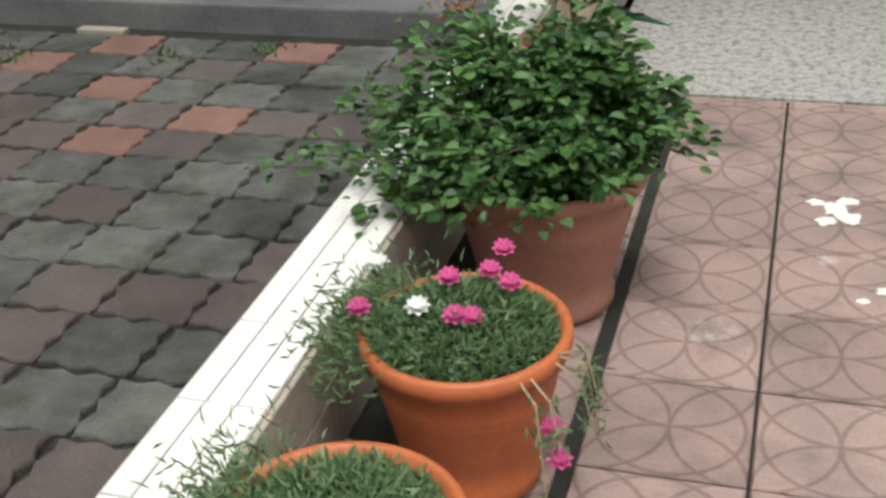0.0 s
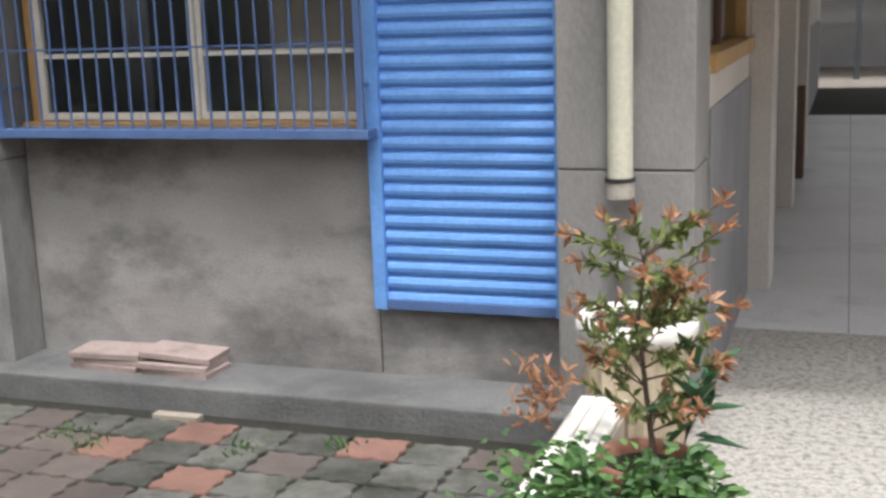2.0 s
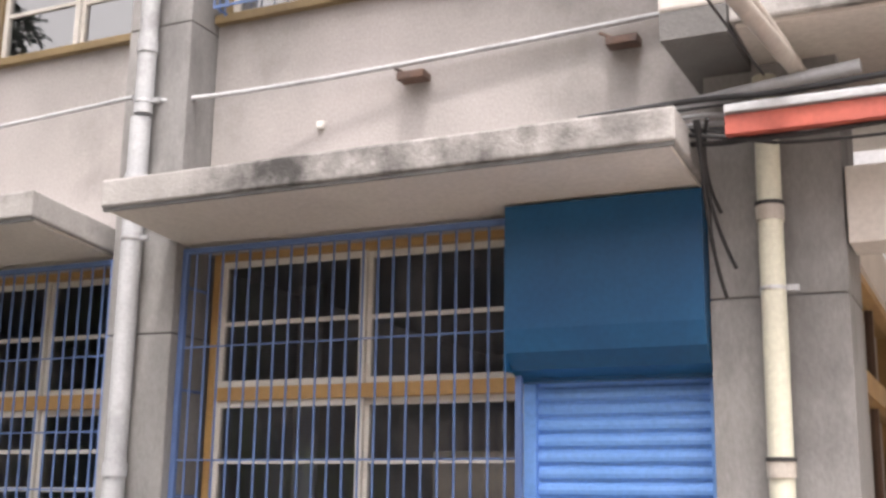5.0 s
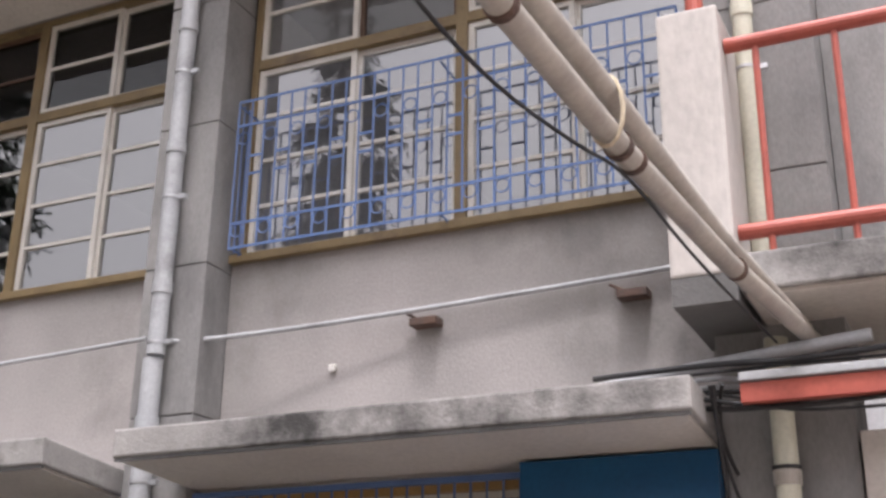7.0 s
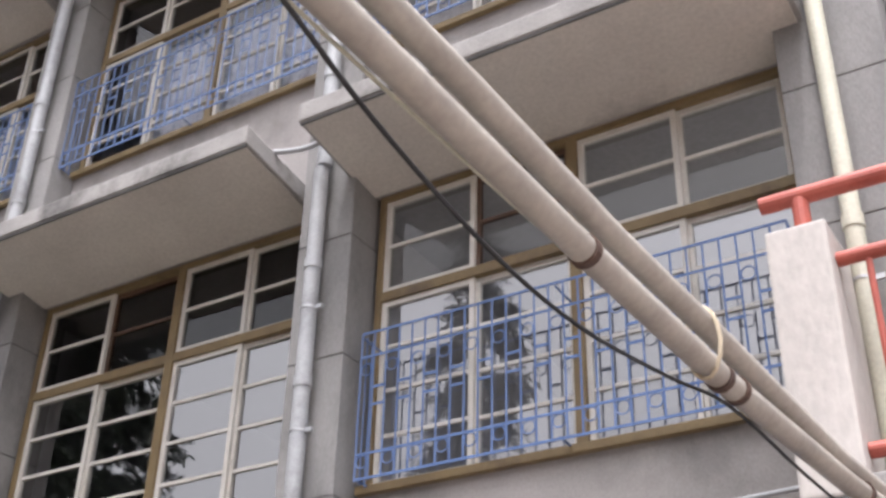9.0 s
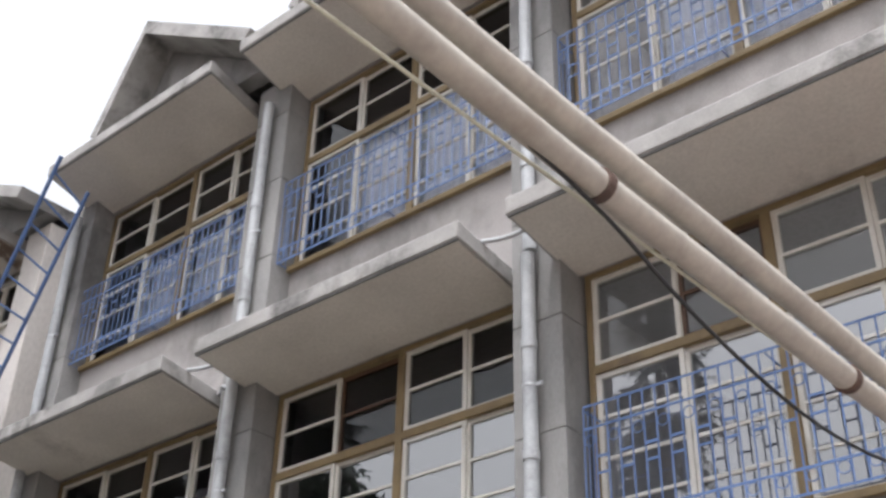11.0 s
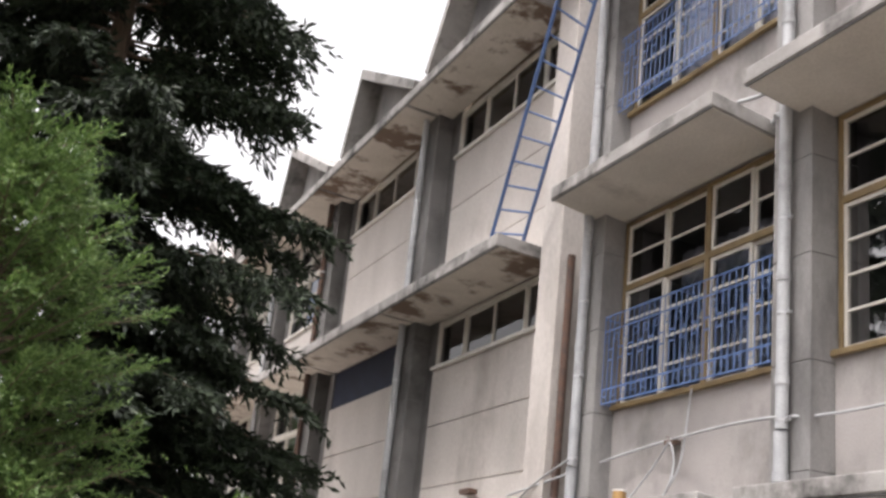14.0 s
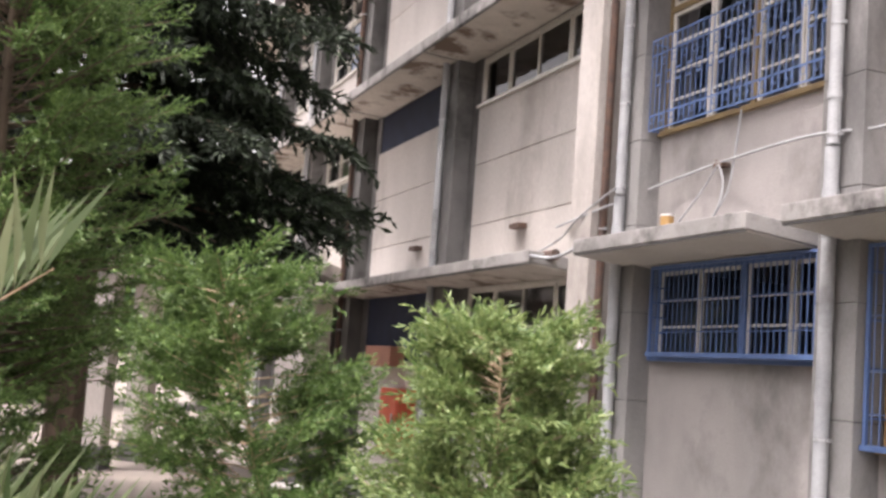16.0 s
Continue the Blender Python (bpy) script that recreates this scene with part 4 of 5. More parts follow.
tube("strand", [(-0.95, 4.4, 3.6), (-0.98, 3.2, 3.53), (-1.0, 2.5, 3.56), (-1.03, 2.2, 3.50), (-1.06, 1.6, 3.42), (-1.09, 1.05, 3.52), (-1.11, 0.72, 3.66), (-1.15, 0.2, 3.74), (-1.5, -4.0, 4.14)], 0.005, BLACK, cable)
rope = thing("cord", (-1.0, 2.0, 3.6), "thin pale cord beside the overhead pipes", "cord")
tube("strand", [(-1.0, 2.4, 3.62), (-1.07, 1.75, 3.62), (-1.12, 1.1, 3.66), (-1.55, -3.0, 4.05)], 0.0045, CREAM, rope)
tie = thing("pipe_tie", (-0.99, 2.33, 3.64), "pale tie wrapped round the pipes", "tie")
bm = bmesh.new()
for k in range(14):
    a0, a1 = 2 * math.pi * k / 14, 2 * math.pi * (k + 1) / 14
    add_rod(bm, (-0.995 + 0.045 * math.cos(a0), 2.33, 3.65 + 0.1 * math.sin(a0)), (-0.995 + 0.045 * math.cos(a1), 2.33, 3.65 + 0.1 * math.sin(a1)), 0.006, seg=6)
wpart("loop", bm, PLANTER, tie)
junk = thing("cable_bundle", (-1.2, 4.6, 3.4), "tangle of black and grey cables under the balcony", "cables")
for k in range(9):
    r = random.Random(40 + k)
    tube("strand", [(-1.5 + r.uniform(-.5, 0), 4.5 + r.uniform(-.1, .3), 3.5 + r.uniform(-.02, .06)), (-1.15, 4.45 + r.uniform(-.1, .2), 3.42 + r.uniform(-.1, .15)), (-0.9, 4.5 + r.uniform(-.1, .2), 3.40 + r.uniform(-.12, .2)), (0.8, 4.5 + r.uniform(-.1, .2), 3.5 + r.uniform(-.1, .15))], r.uniform(.006, .014), BLACK if k % 3 else GREYPIPE, junk)
for k in range(4):
    r = random.Random(70 + k)
    tube("strand", [(-1.2 + r.uniform(-.03, .03), 4.4, 3.45), (-1.24 + r.uniform(-.06, .06), 4.6, 3.3 - .1 * k), (-1.2 + r.uniform(-.05, .05), 4.74, 3.15 - .12 * k)], 0.008, BLACK, junk)
tube("strand", [(-2.6, 4.75, 3.46), (-1.5, 4.55, 3.56), (-0.6, 4.5, 3.62)], 0.028, GREYPIPE, junk)

# ---- upstairs gallery over the corridor mouth ----
gal = thing("gallery", (0, 4.3, 3.8), "concrete gallery slab with a rough white end post", "gallery")
wboxes("slab", [(-1.06, 3.3, 4.31, 6.2, 3.80, 3.96)], SLAB, gal, bevel=0.012)
wboxes("soffit", [(-1.04, 3.3, 4.34, 6.2, 3.785, 3.802)], SOFFIT, gal)
wboxes("post", [(-1.335, -1.062, 4.29, 4.72, 3.88, 5.12)], PANEL, gal, "rough white end post with black mould below", bevel=0.014)
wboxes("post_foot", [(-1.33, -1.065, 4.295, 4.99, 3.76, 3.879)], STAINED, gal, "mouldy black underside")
rail = thing("gallery_railing", (0, 4.36, 3.96), "red painted steel pipe railing of the gallery", "railing")
for z, x0, r in ((5.33, -1.36, 0.042), (4.96, -1.06, 0.034), (4.08, -1.06, 0.034)):
    bm = bmesh.new()
    add_rod(bm, (x0, 4.40, z), (3.25, 4.40, z), r, seg=14)
    wpart("rail", bm, RED, rail)
bm = bmesh.new()
add_rod(bm, (-1.18, 4.40, 5.11), (-1.18, 4.40, 5.31), 0.04, seg=12)
wpart("stub", bm, RED, rail)
for k in range(13):
    x = -0.93 + 0.33 * k
    bm = bmesh.new()
    add_rod(bm, (x, 4.40, 3.96), (x, 4.40, 4.96), 0.015, seg=8)
    wpart("baluster", bm, RED, rail)
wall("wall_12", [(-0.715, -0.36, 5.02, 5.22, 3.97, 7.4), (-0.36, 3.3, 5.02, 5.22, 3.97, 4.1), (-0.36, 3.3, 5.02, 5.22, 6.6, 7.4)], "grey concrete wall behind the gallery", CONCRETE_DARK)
window(-0.35, 1.6, 4.12, 5.72, 6.56, "white-framed window behind the gallery railing", [0.3, 0.95], WHITE, rows=4, sill_mat=WHITE, y=5.1)
redbeam = tagged(boxes("steel_channel", [(-1.1, 3.3, 4.36, 4.42, 3.36, 3.44)], RED, bevel=0.004), "red steel channel under the gallery", "steel beam")
greyrun = tagged(boxes("cable_tray", [(-1.1, 3.3, 4.345, 4.40, 3.445, 3.48)], GREYPIPE, bevel=0.006), "grey cable duct above the red channel", "cable duct")
beam = tagged(boxes("ceiling_beam", [(-0.71, 3.3, 4.75, 5.0, 2.98, 3.3)], SOFFIT, bevel=0.01), "painted concrete beam across the corridor mouth", "beam", kind="structure")
tagged(boxes("ceiling_4", [(-0.71, 3.3, 5.0, 24.0, 3.28, 3.34)], SOFFIT), "pale painted corridor ceiling", "ceiling", kind="structure")
# corridor wall with its windows
wall("wall_corridor", [(-0.90, -0.72, 5.25, 24.0, 0.0, 1.48), (-0.90, -0.72, 5.25, 24.0, 3.0, 3.28), (-0.90, -0.72, 7.35, 7.75, 1.48, 3.0), (-0.90, -0.72, 10.1, 10.5, 1.48, 3.0), (-0.90, -0.72, 12.9, 24.0, 1.48, 3.0)], "pale plastered corridor wall above a grey dado", SOFFIT)
tagged(boxes("dado", [(-0.722, -0.708, 5.25, 24.0, 0.0, 1.30)], DADO), "grey painted dado along the corridor wall", "dado", kind="structure")
for y0, y1 in ((5.26, 7.35), (7.75, 10.1), (10.5, 12.9)):
    number[0] += 1
    w = thing("window_%d" % number[0], (-0.8, y0, 1.5), "corridor window in ochre frame with blue curtain edge", "window", kind="structure")
    wboxes("window_frame", [(-0.86, -0.74, y0, y1, 2.46, 2.56), (-0.86, -0.74, y0, y0 + 0.04, 1.5, 3.0), (-0.86, -0.74, y1 - 0.04, y1, 1.5, 3.0), (-0.86, -0.74, y0, y1, 2.96, 3.0)], OCHRE, w)
    wboxes("window_sill", [(-0.9, -0.69, y0, y1, 1.45, 1.53)], OCHRE, w, bevel=0.006)
    wboxes("mullion", [(-0.82, -0.78, (y0 + y1) / 2 - 0.02, (y0 + y1) / 2 + 0.02, 1.53, 2.96)], BROWN, w)
    for z0, z1 in ((1.53, 2.46), (2.56, 2.96)):
        for a, b in ((y0 + 0.04, (y0 + y1) / 2 - 0.02), ((y0 + y1) / 2 + 0.02, y1 - 0.04)):
            me = bpy.data.meshes.new("pane")
            me.from_pydata([(-0.8, a, z0), (-0.8, b, z0), (-0.8, b, z1), (-0.8, a, z1)], [], [(0, 1, 2, 3)])
            me.materials.append(GLASS)
            piece_at("pane", me, w, (0, 0, 0)).visible_shadow = False
for y in (7.0, 10.0, 13.0):
    post = tagged(boxes("corridor_pier", [(-0.72, -0.58, y + 0.35, y + 0.75, 0.008, 3.28)], SOFFIT, bevel=0.01), "painted pier standing out of the corridor wall", "pier", "corridor piers")
tagged(boxes("waste_bin", [(-0.70, -0.55, 12.0, 12.25, 0.008, 0.9)], BROWN, bevel=0.02), "tall dark bin against the corridor wall", "bin")
for y in (6.0, 10.0, 14.0, 18.0, 22.0):
    tagged(boxes("corridor_column", [(2.8, 3.1, y, y + 0.35, 0.0, 3.28)], SOFFIT, bevel=0.01), "painted column on the open side of the corridor", "column", "corridor columns")
shed = thing("bike_shed", (0, 30, 0), "distant open shed with corrugated roof behind the corridor", "shed")
for k in range(14):
    wboxes("roof_sheet", [(-10, 10, 27 + k * 0.35, 27.33 + k * 0.35, 2.6 + 0.05 * (k % 2), 2.63 + 0.05 * (k % 2))], LEDGE, shed)
for x in range(-8, 9, 4):
    wboxes("shed_post", [(x - 0.06, x + 0.06, 27.2, 27.32, -0.06, 2.6)], ROOMDARK, shed)
wboxes("shed_back", [(-10, 10, 32, 32.1, -0.06, 2.6)], ROOM, shed)

# ---- panelled bays beyond the joint ----
PB = ((-15.45, -11.84, 4), (-20.15, -16.30, 5))
tagged(boxes("column_white", [(-11.84, -11.36, 4.74, 5.22, 0.1, 10.0)], PANEL, bevel=0.01), "pale rendered column at the building joint", "column", kind="structure")
for i, (x0, x1, k) in enumerate(PB):
    w = wall("wall_%d" % (k + 2), [(x0, x1, 5.04, 5.22, 2.35 if k == 4 else 0.1, 2.36)], "pale rendered panel wall with level joints", GROUT)
    w.data = mesh_of("wall", (lambda b: (add_box(b, x0, x1, 5.05, 5.22, 0.1, 2.2), add_box(b, x0, x1, 5.05, 5.22, 3.25, 5.82), add_box(b, x0, x1, 5.05, 5.22, 6.5, 9.08), add_box(b, x0, x1, 5.05, 5.22, 9.8, 10.0), b)[-1])(bmesh.new()), GROUT)
    for za, zb, n in ((0.1, 2.2, 2), (3.25, 5.82, 3), (6.5, 9.08, 3)):
        for j in range(n):
            bm = bmesh.new()
            add_box(bm, x0, x1, 5.0, 5.06, za + (zb - za) * j / n + 0.006, za + (zb - za) * (j + 1) / n - 0.006, 0.006)
            pp = part("panel", bm, PANEL, w)
    for z0, z1 in ((5.82, 6.48), (9.08, 9.8), (2.2, 3.25)):
        if k == 5 and z0 < 6:
            tagged(boxes("window_board", [(x0 + 0.02, x1 - 0.02, 5.03, 5.07, z0, z1)], NAVY, bevel=0.004), "dark navy boarding closing a strip window", "window board", "window boards")
            continue
        window(x0 + 0.02, x1 - 0.02, z0, None, z1, "narrow strip window high under the canopy", [x0 + (x1 - x0) * f for f in (0.25, 0.5, 0.75)], WHITE, rows=1 if z0 > 3 else 2, glass=GLASS_DULL)
for x0, x1 in ((-16.3, -15.45), (-21.0, -20.15), (-24.6, -23.9), (-27.9, -27.2)):
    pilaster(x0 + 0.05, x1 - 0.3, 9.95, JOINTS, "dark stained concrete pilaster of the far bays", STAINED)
    downpipe("drain_pipe", x0 + 0.2, 4.70, 0.1, 9.85, 0.05, RUST if x0 == -21.0 else GREYPIPE, "grey plastic drain pipe in front of a pilaster", (3.0, 6.0, 8.8))
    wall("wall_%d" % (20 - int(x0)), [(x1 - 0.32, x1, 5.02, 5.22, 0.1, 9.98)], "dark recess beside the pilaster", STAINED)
for k, (x0, x1) in enumerate(((-23.9, -21.0), (-27.2, -24.6), (-30.8, -27.9))):
    wall("wall_%d" % (30 + k), [(x0, x1, 5.0, 5.22, 0.1, 1.2), (x0, x1, 5.0, 5.22, 3.2, 4.55), (x0, x1, 5.0, 5.22, 6.5, 7.8), (x0, x1, 5.0, 5.22, 9.75, 10.0)], "pale rendered wall of the far bays", PANEL)
    for z0, z1 in ((1.2, 3.2), (4.55, 6.5), (7.8, 9.75)):
        window(x0 + 0.02, x1 - 0.02, z0, z0 + 1.1, z1, "tall white-framed window of the far bays", [(x0 * 2 + x1) / 3, (x0 + 2 * x1) / 3], WHITE, rows=3, glass=GLASS_DULL)
    tagged(boxes("blue_curtain", [(x0 + 0.3, x1 - 0.3, 5.26, 5.29, 7.9, 9.1)], SHUTTER), "bright blue curtain behind the far window", "curtain", "far curtains")
PL = "weathered concrete canopy with peeling mouldy underside"
for x0, x1 in ((-15.83, -11.97), (-20.2, -15.88), (-24.1, -20.25), (-27.6, -24.15), (-31, -27.65)):
    for z in (6.56, 9.89):
        canopy(x0, x1, z, PL, PEEL, y0=4.22, thick=0.17, fall=0.06)
for x0, x1 in ((-16.7, -11.9), (-20.5, -16.75), (-31, -20.55)):
    canopy(x0, x1, 3.31, PL, PEEL, y0=4.3, thick=0.15, fall=0.06)

# ---- folded roof gables ----


def gable(apex, right, left, ztop, zlow):
    g = thing("roof_gable", (apex, 4.25, zlow), "concrete roof fold rising to a pointed gable", "roof", "roof gables")
    t = 0.16

    def leg(name, xa, za, xb, zb):
        bm = bmesh.new()
        d = Vector((xb - xa, 0, zb - za)).normalized()
        nrm = Vector((-d.z, 0, d.x)) * t
        if nrm.z < 0:
            nrm = -nrm
        c = [Vector((xa, 0, za)), Vector((xb, 0, zb)), Vector((xb, 0, zb)) + nrm * 0.9, Vector((xa, 0, za)) + Vector((0, 0, t * 1.2))]
        f = [bm.verts.new((v.x, 4.22, v.z)) for v in c]
        k = [bm.verts.new((v.x, 12.0, v.z)) for v in c]
        bm.faces.new(f)
        bm.faces.new(k[::-1])
        for i in range(4):
            bm.faces.new((f[i], f[(i + 1) % 4], k[(i + 1) % 4], k[i]))
        wpart(name, bm, SLAB, g)
    leg("roof_slab", apex, ztop - t, right, zlow)
    leg("roof_slab", apex, ztop - t, left, zlow)
    bm = bmesh.new()
    pts = [(left + 0.03, zlow), (right - 0.03, zlow), (apex, ztop - t - 0.01)]
    a = [bm.verts.new((x, 4.62, z)) for x, z in pts]
    b = [bm.verts.new((x, 4.8, z)) for x, z in pts]
    bm.faces.new(a)
    bm.faces.new(b[::-1])
    for i in range(3):
        bm.faces.new((a[i], a[(i + 1) % 3], b[(i + 1) % 3], b[i]))
    # darker concrete here carries the shade beneath the roof fold in its colour
    wpart("gable_wall", bm, CONCRETE_DARK, g, "gable wall with the roof's shade in its dark colour")


for ap, ri, le, zl in ((-2.8, -0.9, -3.38, 10.2), (-6.0, -4.12, -6.57, 10.2), (-9.217, -7.33, -9.79, 10.2), (-14.144, -11.3, -15.02, 10.06), (-18.4, -15.6, -18.95, 10.06), (-22.7, -19.8, -23.2, 10.06), (-26.6, -23.8, -27.1, 10.06), (-30.3, -27.6, -30.8, 10.06)):
    gable(ap, ri, le, 11.56, zl)
wall("wall_roof", [(-31.0, -0.72, 5.23, 9.4, 10.0, 10.12)], "flat concrete roof behind the gables", SLAB)

# ladder leaning from the low roof to the eaves
ladder = thing("ladder", (-12.2, 4.45, 6.72), "long blue steel ladder leaning up to the roof", "ladder")
A0, A1 = Vector((-12.34, 4.3, 6.72)), Vector((-9.97, 3.97, 9.88))
B0, B1 = Vector((-12.07, 4.6, 6.70)), Vector((-10.02, 4.40, 9.66))
for name, p0, p1 in (("stile", A0, A1), ("stile", B0, B1)):
    bm = bmesh.new()
    add_rod(bm, p0, p1, 0.024, seg=8)
    wpart(name, bm, BLUE, ladder)
for k in range(13):
    f = (k + 0.4) / 13
    bm = bmesh.new()
    add_rod(bm, A0.lerp(A1, f), B0.lerp(B1, f), 0.014, seg=6)
    wpart("rung", bm, BLUE, ladder)

# ---- things along the wall foot ----
stack = thing("slab_stack", (-3.30, 4.84, 0.103), "loose stack of reddish paving slabs on the ledge", "slabs")
sm = slab_mesh("slab", STONE, 0.37, 0.21, 0.028, 0.003)
for k in range(3):
    instance("slab", sm, stack, pose(-0.19 + rng.uniform(-.02, .02), rng.uniform(-.02, .02), 0.03 + 0.03 * k, 0, 0, rng.uniform(-4, 4)))
    instance("slab", sm, stack, pose(0.19 + rng.uniform(-.02, .02), rng.uniform(-.02, .02), 0.03 + 0.03 * k + (0.012 if k == 2 else 0), 0, 3 if k == 2 else 0, rng.uniform(-5, 5)))

planter = thing("planter", (-0.905, 4.52, 0.004), "cream fluted planter with a thick white rim", "planter")
bm = bmesh.new()
add_lathe(bm, [(0.13, 0.0), (0.165, 0.0), (0.185, 0.3), (0.19, 0.56)], 60, ribs=15, rib=0.08)
part("body", bm, PLANTER, planter)
bm = bmesh.new()
add_lathe(bm, [(0.19, 0.55), (0.225, 0.555), (0.235, 0.585), (0.235, 0.615), (0.222, 0.64), (0.195, 0.64), (0.185, 0.60), (0.18, 0.5)], 48)
part("rim", bm, PLANTER_RIM, planter, "thick white rim", smooth=True)
bm = bmesh.new()
add_rod(bm, (0, 0, 0.5), (0, 0, 0.605), 0.183, seg=32)
part("soil", bm, SOIL, planter)


def flower_pot(at, r, h, mat, label, group="flower pots"):
    p = thing("flower_pot", at, label, "flower pot", group)
    bm = bmesh.new()
    add_lathe(bm, [(0.0, 0.0), (r * 0.62, 0.0), (r * 0.70, 0.02), (r * 0.70, 0.05), (r * 0.66, 0.07), (r * 0.72, h * 0.3), (r * 0.84, h * 0.62), (r * 0.855, h * 0.64), (r * 0.85, h * 0.66), (r * 0.87, h * 0.68), (r * 0.865, h * 0.70), (r * 0.89, h * 0.85), (r * 0.92, h * 0.865), (r, h * 0.885), (r * 1.02, h * 0.93), (r * 1.01, h * 0.985), (r * 0.97, h), (r * 0.92, h * 0.99), (r * 0.88, h * 0.9), (r * 0.84, h * 0.78)], 56)
    part("pot", bm, mat, p, smooth=True)
    bm = bmesh.new()
    add_rod(bm, (0, 0, h * 0.76), (0, 0, h * 0.86), r * 0.84, seg=32)
    part("soil", bm, SOIL, p)
    return p


pot_a = flower_pot((-0.595, 2.68, 0.002), 0.252, 0.45, TERRA_PALE, "large weathered brown pot with a leafy green shrub")
pot_b = flower_pot((-0.60, 1.975, 0.002), 0.205, 0.38, TERRA, "orange pot of pink and white portulaca flowers")
pot_c = flower_pot((-0.645, 1.41, 0.002), 0.205, 0.38, TERRA, "orange pot overgrown with thin green leaves")
pot_d = flower_pot((-0.74, 3.74, 0.002), 0.17, 0.32, TERRA_PALE, "pot with a young red-leaved tree behind the shrub")


planter.scale = (1.0, 1.0, 0.9)
pot_a.scale, pot_b.scale, pot_c.scale = (0.965, 0.965, 0.85), (0.99, 0.99, 0.94), (0.98, 0.98, 0.92)


def rand_dirs(n, gen, up=0.0):
    d = gen.normal(0, 1, (n, 3))
    d[:, 2] += up
    return d / np.linalg.norm(d, axis=1, keepdims=True)


gen = np.random.default_rng(11)
# the big leafy shrub: stems with leaves along them
bm = bmesh.new()
pts, way = [], []
for k in range(150):
    a = gen.uniform(0, 2 * math.pi)
    west = max(0.0, math.cos(a - 2.7))
    reach = gen.uniform(0.05, 0.40) * (1 + 0.5 * west) * (1.0 if gen.uniform() < 0.85 else 1.3) * (0.78 if math.cos(a) > 0.2 else 1.0)
    top = gen.uniform(0.56, 0.86) - 0.42 * max(0, reach - 0.16) - (0.10 if math.sin(a) < -0.3 else 0)
    p0 = Vector((0.07 * math.cos(a), 0.07 * math.sin(a), 0.36))
    p1 = Vector((reach * 0.5 * math.cos(a), reach * 0.5 * math.sin(a), 0.40 + (top - 0.40) * 0.75))
    p2 = Vector((reach * math.cos(a), reach * math.sin(a), top))
    add_rod(bm, p0, p1, 0.004, 0.0028, seg=4)
    add_rod(bm, p1, p2, 0.0028, 0.0015, seg=4)
    for q in range(58):
        f = gen.uniform(0.3, 1.0)
        c = p0.lerp(p1, f * 2) if f < 0.5 else p1.lerp(p2, f * 2 - 1)
        off = gen.normal(0, 0.024, 3)
        z = c.z + off[2]
        if z < 0.46 and c.x * c.x + c.y * c.y > 0.035 and c.x > -0.12:
            continue
        pts.append((c.x + off[0], c.y + off[1], z))
        way.append((off[0] * 20 + math.cos(a) * 0.5, off[1] * 20 + math.sin(a) * 0.5, off[2] * 12 + 0.1))
part("stem_work", bm, WOOD, pot_a)
pts, way = np.array(pts), np.array(way)
leaves("foliage", pts, way * [1, 1, 0.5], gen.normal(0, 0.45, pts.shape) + [0, 0, 1], gen.uniform(0.018, 0.046, len(pts)), gen.uniform(0.016, 0.036, len(pts)), LEAF_POT, pot_a, "small round green leaves", oval=True)

# portulaca
for pot, n, spread in ((pot_b, 5200, 0.178), (pot_c, 3600, 0.17)):
    a, rr = gen.uniform(0, 2 * math.pi, n), np.sqrt(gen.uniform(0, 1, n)) * spread
    z = 0.34 + 0.085 * np.sqrt(np.maximum(0, 1 - (rr / spread) ** 2)) * gen.uniform(0.3, 1.1, n)
    pp = np.stack([rr * np.cos(a), rr * np.sin(a), z], 1)
    k = n // 4
    pp[:k] = np.stack([-0.19 + gen.normal(0, 0.045, k), gen.normal(-0.02, 0.09, k), 0.37 + gen.normal(0, 0.035, k)], 1)
    ww = rand_dirs(n, gen, 0.6) + 0.6 * pp * [1, 1, 0] / 0.2
    leaves("foliage", pp, ww, rand_dirs(n, gen), gen.uniform(0.02, 0.042, n), 0.0055, LEAF_NEEDLE, pot, "thin fleshy green leaves", fold=0.4)
    bm = bmesh.new()
    tp = []
    for k in range(5):
        t = gen.uniform(-0.9, -0.2) if pot is pot_b else gen.uniform(2.2, 4.2)
        q0 = Vector((0.19 * math.cos(t), 0.19 * math.sin(t), 0.37))
        q1 = Vector((0.26 * math.cos(t), 0.26 * math.sin(t), 0.36 + gen.uniform(-0.03, 0.05)))
        q2 = Vector((0.29 * math.cos(t), 0.29 * math.sin(t), gen.uniform(0.14, 0.34)))
        add_rod(bm, q0, q1, 0.003, 0.0025, seg=4)
        add_rod(bm, q1, q2, 0.0025, 0.002, seg=4)
        for j in range(22):
            c = q1.lerp(q2, gen.uniform(0, 1))
            tp.append((c.x, c.y, c.z))
    part("stem_work", bm, PALEWOOD, pot)
    tp = np.array(tp)
    leaves("trailing_leaves", tp + gen.normal(0, .008, tp.shape), rand_dirs(len(tp), gen), rand_dirs(len(tp), gen), .03, .006, LEAF_NEEDLE, pot, fold=0.4)


